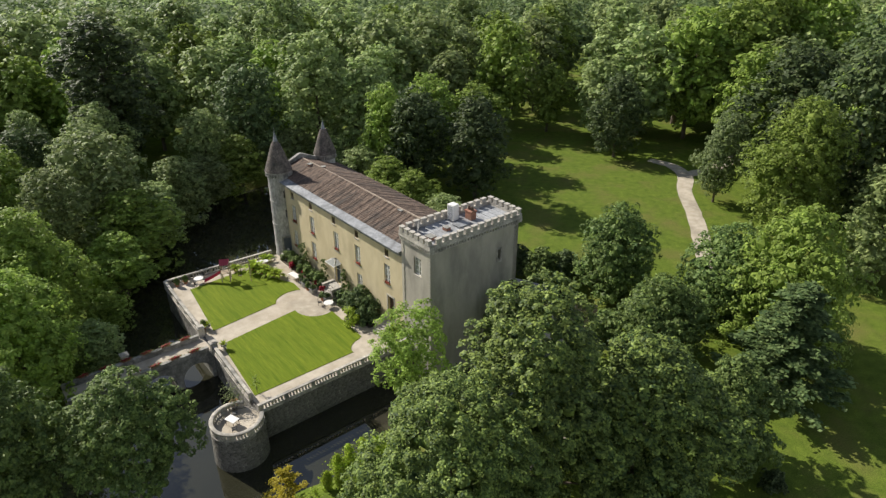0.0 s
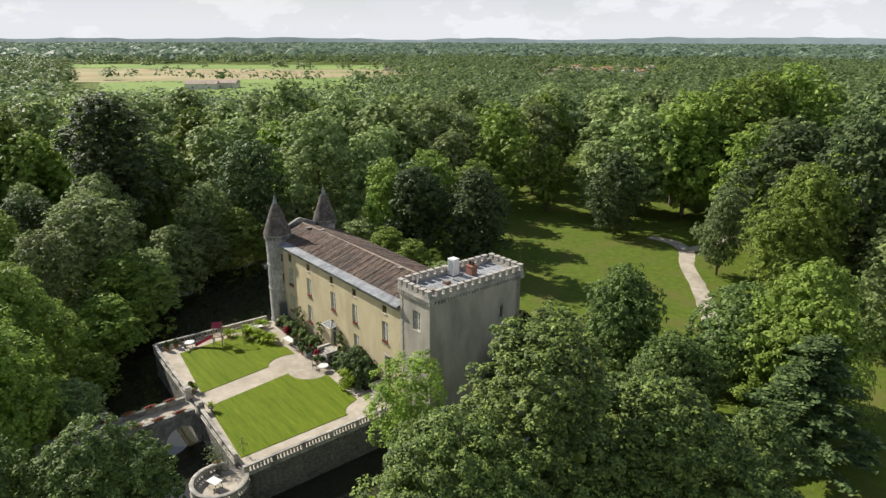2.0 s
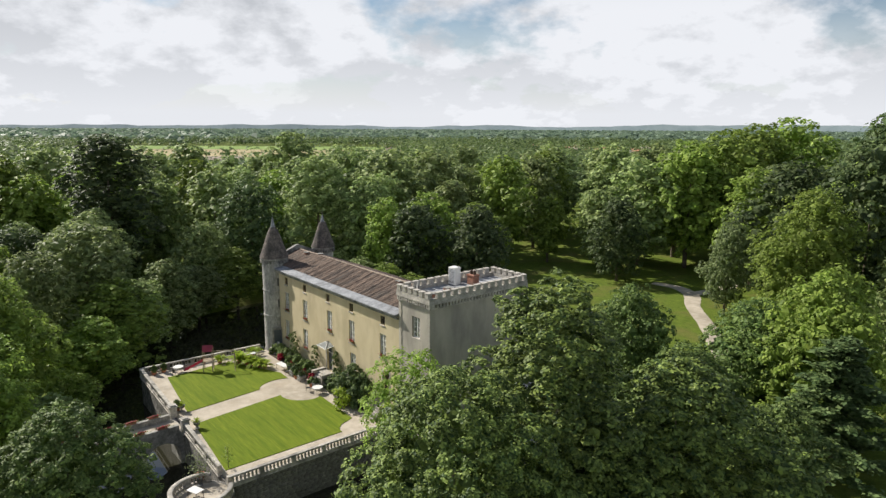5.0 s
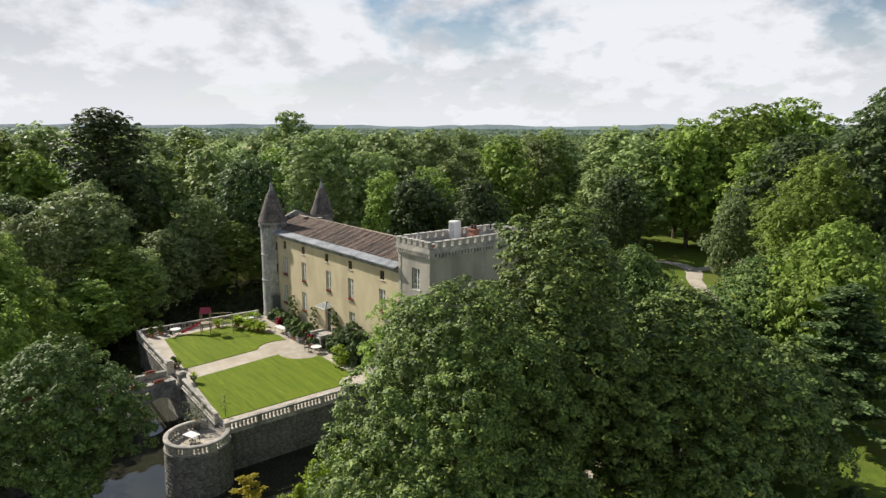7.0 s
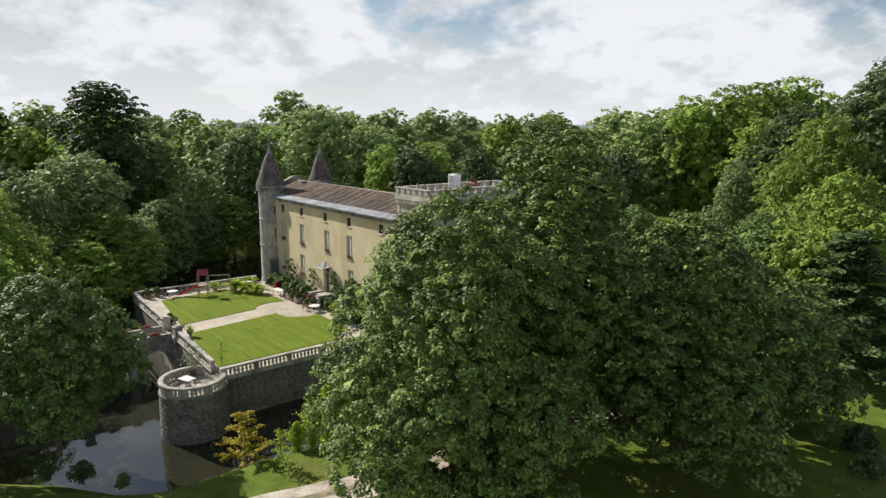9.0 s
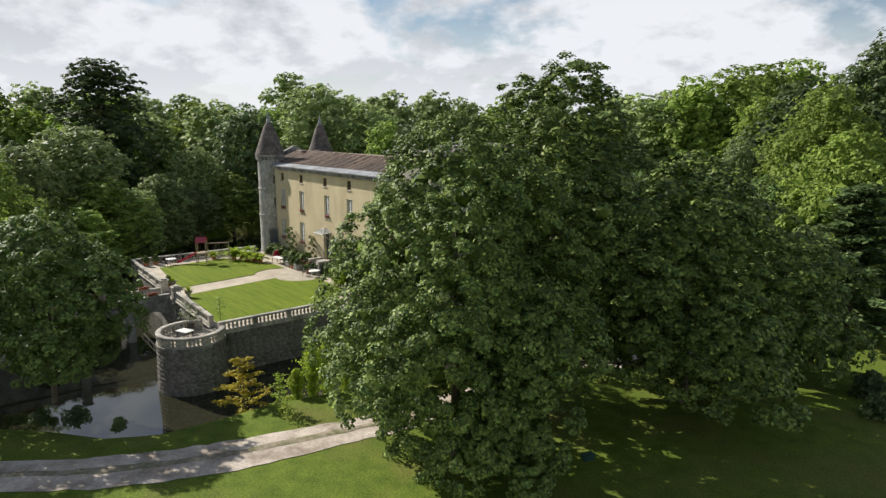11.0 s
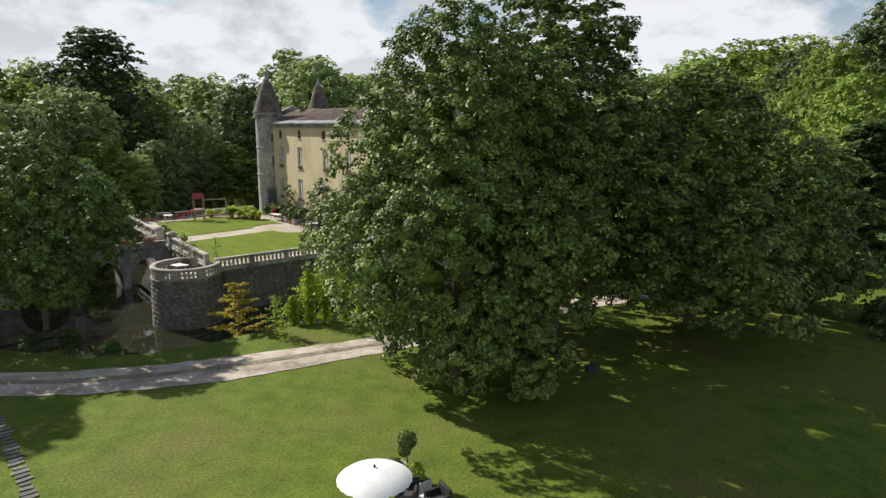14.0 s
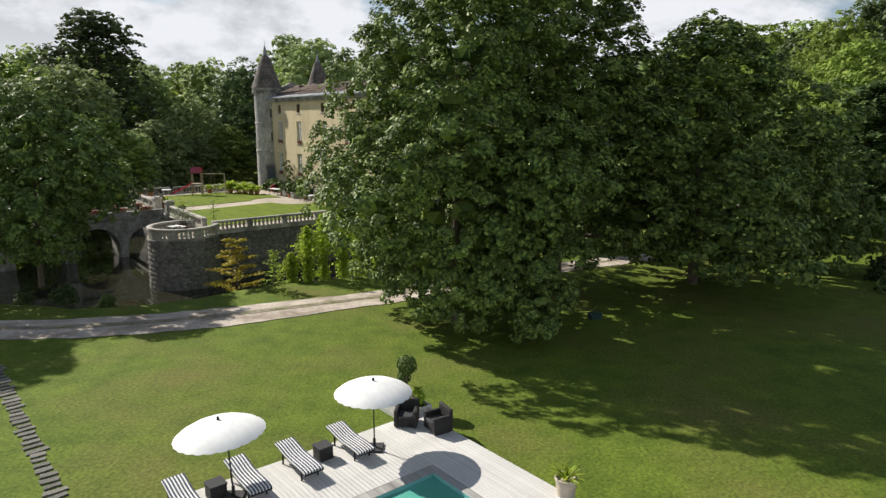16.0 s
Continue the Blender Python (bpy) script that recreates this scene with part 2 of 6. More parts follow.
def part(name, bm, material, parent=None, label="", m=None):
    """One mesh object, under a thing or a part, from a bmesh or a shared mesh."""
    me = bm if isinstance(bm, bpy.types.Mesh) else mesh_of(name, bm, material)
    ob = new(name, me)
    if parent:
        ob.parent = parent
    if m is not None:
        ob.matrix_basis = m
    return tagged(ob, label)


def thing(name, label, category, m=None, group="", kind=""):
    ob = new(name)
    ob.empty_display_size = 0.3
    if m is not None:
        ob.matrix_basis = m
    return tagged(ob, label, category, group, kind)


def box(bm, x0, x1, y0, y1, z0, z1, bevel=0.0, m=None):
    r = bmesh.ops.create_cube(bm, size=1.0, matrix=Matrix.Translation(((x0 + x1) / 2, (y0 + y1) / 2, (z0 + z1) / 2)) @ Matrix.Diagonal((x1 - x0, y1 - y0, z1 - z0, 1)))
    vs = r["verts"]
    if bevel:
        es = {e for v in vs for e in v.link_edges}
        vs = [v for v in bmesh.ops.bevel(bm, geom=list(es), offset=bevel, segments=1, affect="EDGES")["verts"]]
    if m is not None:
        bmesh.ops.transform(bm, matrix=m, verts=vs)
    return bm


def boxes(*rows, bevel=0.0):
    bm = bmesh.new()
    for r in rows:
        box(bm, *r, bevel=bevel)
    return bm


def lathe(profile, seg=16, bm=None, cx=0.0, cy=0.0, a0=0.0, a1=360.0):
    """Profile of (radius, height) turned about an upright axis."""
    bm = bm or bmesh.new()
    full = abs(a1 - a0) >= 359.9
    n = seg if full else seg + 1
    rings = []
    for r, z in profile:
        rings.append([bm.verts.new((cx + r * math.cos(radians(a0 + (a1 - a0) * i / seg)), cy + r * math.sin(radians(a0 + (a1 - a0) * i / seg)), z)) for i in range(n)])
    for a, b in zip(rings, rings[1:]):
        for i in range(seg):
            j = (i + 1) % n
            bm.faces.new((a[i], a[j], b[j], b[i]))
    if full:
        if profile[0][0] > 0.001:
            bm.faces.new(rings[0][::-1])
        if profile[-1][0] > 0.001:
            bm.faces.new(rings[-1])
    bmesh.ops.remove_doubles(bm, verts=bm.verts, dist=0.0005)
    return bm


def tube(bm, a, b, r0, r1=None, seg=8):
    a, b = Vector(a), Vector(b)
    r1 = r0 if r1 is None else r1
    q = (b - a).to_track_quat("Z", "Y").to_matrix()
    lo = [bm.verts.new(a + q @ Vector((r0 * math.cos(k * math.tau / seg), r0 * math.sin(k * math.tau / seg), 0))) for k in range(seg)]
    hi = [bm.verts.new(b + q @ Vector((r1 * math.cos(k * math.tau / seg), r1 * math.sin(k * math.tau / seg), 0))) for k in range(seg)]
    for k in range(seg):
        bm.faces.new((lo[k], lo[(k + 1) % seg], hi[(k + 1) % seg], hi[k]))
    bm.faces.new(lo[::-1])
    bm.faces.new(hi)
    return bm


def prism(points, z0, z1, bm=None):
    bm = bm or bmesh.new()
    top = [bm.verts.new((x, y, z1)) for x, y in points]
    low = [bm.verts.new((x, y, z0)) for x, y in points]
    bm.faces.new(top)
    bm.faces.new(low[::-1])
    n = len(points)
    for i in range(n):
        bm.faces.new((low[i], low[(i + 1) % n], top[(i + 1) % n], top[i]))
    bmesh.ops.recalc_face_normals(bm, faces=bm.faces)
    return bm


def pierced(x0, x1, z0, z1, thick, holes, y=0.0):
    """An upright wall along x, its front at y, going back by thick, with rectangular holes (x0, x1, z0, z1) cut through."""
    bm = bmesh.new()
    xs = sorted({x0, x1, *[v for h in holes for v in h[:2]]})
    zs = sorted({z0, z1, *[v for h in holes for v in h[2:]]})

    def solid(i, k):
        if not (0 <= i < len(xs) - 1 and 0 <= k < len(zs) - 1):
            return False
        cx, cz = (xs[i] + xs[i + 1]) / 2, (zs[k] + zs[k + 1]) / 2
        return not any(h[0] < cx < h[1] and h[2] < cz < h[3] for h in holes)

    def quad(*p):
        bm.faces.new([bm.verts.new(q) for q in p])

    ya, yb = y, y + thick
    for i in range(len(xs) - 1):
        for k in range(len(zs) - 1):
            if not solid(i, k):
                continue
            a, b, c, d = xs[i], xs[i + 1], zs[k], zs[k + 1]
            quad((a, ya, c), (b, ya, c), (b, ya, d), (a, ya, d))
            quad((b, yb, c), (a, yb, c), (a, yb, d), (b, yb, d))
            if not solid(i - 1, k):
                quad((a, yb, c), (a, ya, c), (a, ya, d), (a, yb, d))
            if not solid(i + 1, k):
                quad((b, ya, c), (b, yb, c), (b, yb, d), (b, ya, d))
            if not solid(i, k - 1):
                quad((a, yb, c), (b, yb, c), (b, ya, c), (a, ya, c))
            if not solid(i, k + 1):
                quad((a, ya, d), (b, ya, d), (b, yb, d), (a, yb, d))
    bmesh.ops.remove_doubles(bm, verts=bm.verts, dist=0.0005)
    return bm


def ribbon(points, widths, z, thick=0.0):
    """A strip along a smooth line of (x, y), laid at height z."""
    pts = []
    P = [Vector((*p, 0)) for p in points]
    for i in range(len(P) - 1):
        p0, p1, p2, p3 = P[max(i - 1, 0)], P[i], P[i + 1], P[min(i + 2, len(P) - 1)]
        for k in range(8):
            s = k / 8
            v = 0.5 * ((2 * p1) + (p2 - p0) * s + (2 * p0 - 5 * p1 + 4 * p2 - p3) * s * s + (3 * p1 - p0 - 3 * p2 + p3) * s ** 3)
            pts.append((v, widths[i] * (1 - s) + widths[i + 1] * s))
    pts.append((P[-1], widths[-1]))
    bm = bmesh.new()
    prev = None
    for i, (v, w) in enumerate(pts):
        d = (pts[min(i + 1, len(pts) - 1)][0] - pts[max(i - 1, 0)][0]).normalized()
        nrm = Vector((-d.y, d.x, 0))
        row = []
        for k in range(5):
            f = k / 4 - 0.5
            edge = 0.22 * noise.noise((v.x * 0.9, v.y * 0.9, k)) if k in (0, 4) else 0
            q = v + nrm * (w * f + edge)
            row.append(bm.verts.new((q.x, q.y, z + (0.03 if k in (1, 2, 3) else 0.0))))
        if prev:
            for k in range(4):
                bm.faces.new((prev[k], row[k], row[k + 1], prev[k + 1]))
        prev = row
    bmesh.ops.recalc_face_normals(bm, faces=bm.faces)
    if sum(f.normal.z for f in bm.faces) < 0:
        bmesh.ops.reverse_faces(bm, faces=bm.faces)
    return bm


def array_mesh(name, verts, faces, material):
    """A mesh from arrays of vertices and of faces with equal numbers of corners."""
    verts, faces = np.asarray(verts, np.float32), np.asarray(faces, np.int32)
    me = bpy.data.meshes.new(name)
    n, k = faces.shape
    me.vertices.add(len(verts))
    me.vertices.foreach_set("co", verts.ravel())
    me.loops.add(n * k)
    me.loops.foreach_set("vertex_index", faces.ravel())
    me.polygons.add(n)
    me.polygons.foreach_set("loop_start", np.arange(0, n * k, k, dtype=np.int32))
    me.polygons.foreach_set("loop_total", np.full(n, k, np.int32))
    me.update(calc_edges=True)
    me.materials.append(material)
    return me


# ---- foliage ----
def leaf_quads(rng, centres, outward, size, droop=0.7, wild=0.5):
    """Small pointed leaves, one at each centre, turned roughly outwards and up."""
    n = len(centres)
    nor = outward * 0.7 + rng.normal(0, wild, (n, 3)) * 0.75 + np.array([0, 0, droop])
    nor /= np.linalg.norm(nor, axis=1, keepdims=True) + 1e-9
    t = rng.normal(0, 1, (n, 3))
    t -= nor * np.sum(t * nor, axis=1, keepdims=True)
    t /= np.linalg.norm(t, axis=1, keepdims=True) + 1e-9
    b = np.cross(nor, t)
    s = (size * rng.uniform(0.6, 1.35, (n, 1)))
    v = np.empty((n, 4, 3))
    v[:, 0] = centres - t * s * 0.62
    v[:, 1] = centres - b * s * 0.4 + nor * s * 0.1
    v[:, 2] = centres + t * s * 0.62
    v[:, 3] = centres + b * s * 0.4 + nor * s * 0.1
    return v.reshape(-1, 3), np.arange(n * 4).reshape(n, 4)


ICO = bmesh.new()
bmesh.ops.create_icosphere(ICO, subdivisions=1, radius=1.0)
ICO_V = np.array([v.co[:] for v in ICO.verts])
ICO_F = np.array([[v.index for v in f.verts] for f in ICO.faces])
ICO.free()


def crown_mesh(name, seed, height, radius, base, lobes, sprigs, leaves, size, material, shape="round", core=0.46, tight=0.0):
    """A crown of lobes, each set with sprigs of small leaves, with an uneven outline and gaps."""
    rng = np.random.default_rng(seed)
    zc, zr = (height + base) / 2, (height - base) / 2
    cs, rs = [], []
    for i in range(lobes):
        h = (i + 0.5) / lobes
        f = -0.9 + 1.8 * h
        a = i * 2.39996 + rng.uniform(-0.5, 0.5)
        if shape == "cone":
            wide = max(0.12, 1.0 - h) ** 0.8
        elif shape == "column":
            wide = 0.75 * math.sqrt(max(0.1, 1 - f * f * 0.8))
        elif shape == "peak":
            wide = 0.92 if f < 0.0 else max(0.12, 0.92 * (1 - 0.78 * f ** 2.6))
        elif shape == "skirt":
            wide = math.sqrt(max(0.06, 1 - max(0.0, f + 0.1) ** 2)) * (0.94 if f < 0 else 1.0)
        elif shape == "overhang":
            wide = 1.0 - 0.52 * max(0.0, f + 0.15) ** 1.4 if f > -0.25 else 1.0 - 0.62 * (-0.25 - f)
        else:
            wide = math.sqrt(max(0.08, 1 - f * f))
        rr = radius * rng.uniform(0.17, 0.36) * (0.75 if shape in ("cone", "column") else 1.0)
        d = max(0.0, radius * wide * rng.uniform(0.66, 1.13) - rr)
        if i % 4 == 0:
            d *= 0.45
        cs.append((d * math.cos(a), d * math.sin(a), zc + f * zr * 0.9 - rr * 0.15))
        rs.append(rr)
    cs, rs = np.array(cs), np.array(rs)
    middle = np.array([0, 0, zc - zr * 0.3])
    pts, outs = [], []
    for c, r in zip(cs, rs):
        # clumps of leaves stand apart on each lobe, with dark gaps between them
        k = max(7, int(sprigs * (r / rs.mean()) ** 1.6))
        i = np.arange(k) + 0.5
        up = 1 - 1.75 * i / k
        turn = i * 2.39996 + rng.uniform(0, 6.28)
        d = np.stack([np.cos(turn) * np.sqrt(1 - up * up), np.sin(turn) * np.sqrt(1 - up * up), up], 1) + rng.normal(0, 0.16, (k, 3))
        d /= np.linalg.norm(d, axis=1, keepdims=True)
        p = c + d * r * rng.uniform(0.72, 1.12, (k, 1))
        gap = np.linalg.norm(p[:, None] - cs[None], axis=2) / rs[None]
        away = p - middle
        away /= np.linalg.norm(away, axis=1, keepdims=True)
        keep = (gap.min(axis=1) > 0.68) & (np.sum(away * d, axis=1) > -0.55)
        p, d, away = p[keep], d[keep], away[keep]
        if not len(p):
            continue
        rc = r * rng.uniform(0.8, 1.3, (len(p), 1)) * 1.25 / math.sqrt(k)
        axis = d * 0.5 + away * 0.4 + np.array([0, 0, 0.45])
        axis /= np.linalg.norm(axis, axis=1, keepdims=True)
        u = rng.normal(0, 1, (len(p), leaves, 3))
        u /= np.linalg.norm(u, axis=2, keepdims=True)
        side = np.sum(u * axis[:, None], axis=2, keepdims=True)
        u = np.where(side < -0.25, u - 2 * side * axis[:, None], u)
        far = rng.uniform(0.55, 1.05, (len(p), leaves, 1)) + np.abs(rng.normal(0, 0.16, (len(p), leaves, 1)))
        q = p[:, None] + u * far * rc[:, None] * np.array([1, 1, 0.8])
        pts.append(q.reshape(-1, 3))
        outs.append((u * 0.9 + axis[:, None] * 0.5).reshape(-1, 3))
    pts, outs = np.concatenate(pts), np.concatenate(outs)
    ok = pts[:, 2] > 0.15
    v, f = leaf_quads(rng, pts[ok], outs[ok], size, 0.3, 0.42 - 0.1 * tight)
    V, T = [v], [np.concatenate([f[:, [0, 1, 2]], f[:, [0, 2, 3]]])]
    count = len(v)
    if core:
        for c, r in zip(cs, rs):
            w = (ICO_V * r * core * rng.uniform(0.85, 1.12, (len(ICO_V), 1)) + c)[ICO_F].reshape(-1, 3)
            w[:, 2] = np.maximum(w[:, 2], 0.1)
            V.append(w)
            T.append(np.arange(len(w)).reshape(-1, 3) + count)
            count += len(w)
    return array_mesh(name, np.concatenate(V), np.concatenate(T), material), cs, rs


def trunk_mesh(seed, height, radius, cs, limbs=7):
    rng = random.Random(seed)
    bm = bmesh.new()
    bend = Vector((rng.uniform(-0.4, 0.4), rng.uniform(-0.4, 0.4), 0))
    a = Vector((0, 0, -0.3))
    top = height * 0.72
    spine = [a]
    for k in range(1, 5):
        b = Vector((0, 0, top * k / 4)) + bend * (k / 4)
        tube(bm, spine[-1], b, radius * (1.25 - 0.25 * k if k == 1 else 1.15 - 0.25 * k + 0.12), radius * (1.15 - 0.25 * k), 7)
        spine.append(b)
    for c in list(cs)[: limbs]:
        c = Vector(c)
        z = max(height * 0.15, min(top, c.z * 0.72))
        s = Vector((0, 0, z)) + bend * (z / top)
        mid = (s + c) / 2 + Vector((0, 0, -0.06 * height * rng.random()))
        tube(bm, s, mid, radius * 0.42, radius * 0.26, 5)
        tube(bm, mid, c, radius * 0.26, radius * 0.1, 5)
    return mesh_of("trunk", bm, BARK)


PROTO = {}


def tree_kind(key, seed, height, radius, base, lobes, sprigs, leaves, size, material, shape="round", core=0.46, tight=0.0):
    crown, cs, rs = crown_mesh("crown", seed, height, radius, base, lobes, sprigs, leaves, size, material, shape, core, tight)
    PROTO[key] = (crown, trunk_mesh(seed, height, max(0.16, height * 0.017), cs), height, radius)


def tree(key, x, y, height=None, label="", turn=0.0, z=0.0, wide=1.0, group="", name="tree"):
    crown, trunk, h, r = PROTO[key]
    s = (height or h) / h
    t = thing(name, label or "broad green deciduous tree standing among others", "tree", pose(x, y, z, 0, 0, turn) @ Matrix.Diagonal((s * wide, s * wide, s, 1)), group)
    part("trunk", trunk, None, t)
    part("crown", crown, None, t)
    return t


# ---- ground, moat and tracks ----
KEEP = Vector((-1.46, 60.5, 0))
TURN_C = -50.5
CASTLE = pose(KEEP.x, KEEP.y, 0, 0, 0, TURN_C)
TERRACE, WATER = 2.1, -1.7


def at(x, y, z=TERRACE, turn=0.0):
    """A pose given in the chateau's own directions: x along the facade towards the keep, y into the building."""
    return CASTLE @ pose(x, y, z, 0, 0, turn)


BANK = [(-50, 41), (-36, 41.5), (-27, 41.0), (-22, 39.8), (-19.2, 40.2), (-16, 42.6), (-13.7, 44.6), (-8.3, 47.3), (-2, 51), (6, 57), (14, 64), (20, 71), (22, 78),
        (17, 83), (9, 87), (-2, 100), (-12, 113), (-24, 128), (-36.5, 125), (-44, 117), (-48, 101), (-47, 84), (-43, 67), (-39, 57), (-40, 50)]


def bank_distance(px, py):
    """Metres inside (plus) or outside (minus) the moat's waterline."""
    best = np.full(px.shape, 1e9)
    inside = np.zeros(px.shape, bool)
    n = len(BANK)
    for i in range(n):
        (ax, ay), (bx, by) = BANK[i], BANK[(i + 1) % n]
        dx, dy = bx - ax, by - ay
        s = np.clip(((px - ax) * dx + (py - ay) * dy) / (dx * dx + dy * dy), 0, 1)
        best = np.minimum(best, np.hypot(px - ax - s * dx, py - ay - s * dy))
        cross = ((ay > py) != (by > py)) & (px < (bx - ax) * (py - ay) / (by - ay + 1e-12) + ax)
        inside ^= cross
    return np.where(inside, best, -best)


def graded(lo, hi, step, far_lo, far_hi):
    mid = list(np.arange(lo, hi + 1e-6, step))
    a, s = [], step
    while (a[-1] if a else lo) > far_lo:
        s *= 1.22
        a.append((a[-1] if a else lo) - s)
    b, s = [], step
    while (b[-1] if b else hi) < far_hi:
        s *= 1.22
        b.append((b[-1] if b else hi) + s)
    return np.array(a[::-1] + mid + b)


gx, gy = graded(-62, 62, 1.1, -4200, 4200), graded(2, 140, 1.1, -900, 4600)
GX, GY = np.meshgrid(gx, gy)
sd = bank_distance(GX, GY)
GZ = np.clip(WATER - 0.55 * sd, -3.4, 0.0)
gv = np.stack([GX, GY, GZ], -1).reshape(-1, 3)
nx = len(gx)
ii, jj = np.meshgrid(np.arange(nx - 1), np.arange(len(gy) - 1))
a0 = (jj * nx + ii).ravel()
ground = tagged(new("ground", array_mesh("ground", gv, np.stack([a0, a0 + 1, a0 + nx + 1, a0 + nx], 1), GRASS)), "sunlit mown meadow grass sloping down to the moat", "ground", kind="structure")
ground.data.polygons.foreach_set("use_smooth", np.ones(len(a0), bool))

bm = bmesh.new()
bm.faces.new([bm.verts.new((x, y, WATER)) for x, y in ((-56, 34), (30, 34), (30, 134), (-56, 134))])
tagged(part("water", bm, MOAT), "still dark green moat water mirroring sky and trees", "water", kind="structure")

tagged(part("road", ribbon([(-75, 33), (-45, 31.0), (-23.5, 32.4), (-17.9, 33.1), (-12.4, 34.8), (-6.5, 37.7), (-3.2, 39.4), (4, 44.5), (14.2, 50.2), (22, 52)], [3.4, 3.4, 3.3, 3.6, 3.8, 3.1, 3.1, 3, 2.6, 2.4], 0.035), TRACK), "worn sandy vehicle track across the grass", "track", kind="structure")
VERGE = surface("trodden_track_middle", (0.2, 0.18, 0.12), (0.33, 0.28, 0.21), 1.1, (0.12, 0.14, 0.04), 0.9, rough=0.95, bump=0.8, bump_scale=7.0, fine=4.0, amount=0.35)
tagged(part("trim_track", ribbon([(-75, 33.1), (-45, 31.1), (-23.5, 32.5), (-17.9, 33.2), (-12.4, 34.95), (-6.5, 37.8), (-3.2, 39.5), (4, 44.6), (14.2, 50.3)], [0.5, 0.6, 0.55, 0.75, 0.6, 0.7, 0.6, 0.5, 0.4], 0.072), VERGE), "darker trodden strip between the wheel ruts", "track", kind="structure")
tagged(part("pavement", ribbon([(38.5, 81), (41.2, 90), (44.6, 104), (47.0, 117), (50.0, 126), (49.2, 132), (45.5, 136)], [3, 3.0, 2.8, 2.8, 3.2, 3.0, 2.4], 0.035), GRAVEL), "pale gravel park path winding between lawns", "path", kind="structure")
tagged(part("pavement", ribbon([(49.5, 126), (58, 131), (70, 142)], [2.6, 3, 3], 0.03), GRAVEL), "pale gravel branch of the park path", "path", kind="structure")

# ---- chateau ----
chateau = thing("chateau", "ochre limewashed chateau with grey keep and two pointed towers", "chateau", CASTLE)
UPPER = [-31.1, -25.87, -19.57, -14.45, -8.05]
openings = [(c - 0.62, c + 0.62, 8.25, 10.95) for c in UPPER]
attic = [(c - 0.42, c + 0.42, 12.0, 13.0) for c in (-31.1, -25.9, -19.9, -14.5, -8.05)]
lower = [(c - 0.62, c + 0.62, 4.25, 7.0) for c in (-31.3, -26.0, -14.3)]
entry, side_entry = (-20.5, -19.2, 3.2, 6.3), (-8.15, -6.9, 3.3, 6.75)
keep_hole = (-3.0, -1.65, 12.1, 14.3)
KEEP_FIT = pose(0.25, 0, 0) @ Matrix.Diagonal((0.965, 1.075, 1, 1))
part("facade_wall", pierced(-34.9, -5.0, 1.5, 13.75, 0.5, openings + attic + lower + [entry, side_entry]), RENDER_YELLOW, chateau)
part("rear_wall", pierced(-36.9, -5.0, -3.3, 13.35, 0.5, [(c - 0.6, c + 0.6, 8.3, 10.9) for c in (-30, -24, -18, -12)], y=9.9), RENDER_YELLOW, chateau)
bm = bmesh.new()
gable = [(0.0, -3.3), (0.0, 14.1), (4.5, 16.2), (4.9, 16.2), (10.4, 13.9), (10.4, -3.3)]
lo = [bm.verts.new((-37.1, y, z)) for y, z in gable]
hi = [bm.verts.new((-36.6, y, z)) for y, z in gable]
bm.faces.new(lo)
bm.faces.new(hi[::-1])
for i in range(6):
    bm.faces.new((lo[i], hi[i], hi[(i + 1) % 6], lo[(i + 1) % 6]))
bmesh.ops.recalc_face_normals(bm, faces=bm.faces)
part("gable_wall", bm, STONE_GREY, chateau, "grey stone gable with raised coping")
# unseen floors and cross wall, coloured near black so the windows look dark
part("floor_slab", boxes((-35.6, -5.3, 0.52, 9.88, 7.5, 7.7), (-35.6, -5.3, 0.52, 9.88, 11.4, 11.6), (-35.6, -5.3, 3.4, 3.6, 2.2, 13.2), (-35.6, -5.3, 0.52, 9.88, 2.0, 2.2)), DARKIN, chateau)

# roof: rows of curved tiles on two slopes
def tiled_slope(y0, z0, y1, z1, x0, x1, lift=0.0):
    bm = bmesh.new()
    n = int((x1 - x0) / 0.42)
    rows = 14
    rng = random.Random(4)
    sag = [0.05 * math.sin(i * 0.07) + rng.uniform(-0.02, 0.02) for i in range(n + 1)]
    grid = []
    for j in range(rows + 1):
        f = j / rows
        line = []
        for i in range(2 * n + 1):
            x = x0 + (x1 - x0) * i / (2 * n)
            bumpy = 0.07 if i % 2 else 0.0
            line.append((x, y0 + (y1 - y0) * f, z0 + (z1 - z0) * f + bumpy + sag[i // 2] - 0.05 * math.sin(math.pi * f)))
        grid.append(line)
    last = None
    for j in range(rows):
        a = [bm.verts.new((x, y, z + 0.05)) for x, y, z in grid[j]]
        b = [bm.verts.new((x, y, z)) for x, y, z in grid[j + 1]]
        if last:
            for i in range(2 * n):
                bm.faces.new((last[i], last[i + 1], a[i + 1], a[i]))
        last = b
        for i in range(2 * n):
            bm.faces.new((a[i], a[i + 1], b[i + 1], b[i]))
    bmesh.ops.recalc_face_normals(bm, faces=bm.faces)
    for f in bm.faces:
        if f.normal.z < 0:
            f.normal_flip()
    return bm


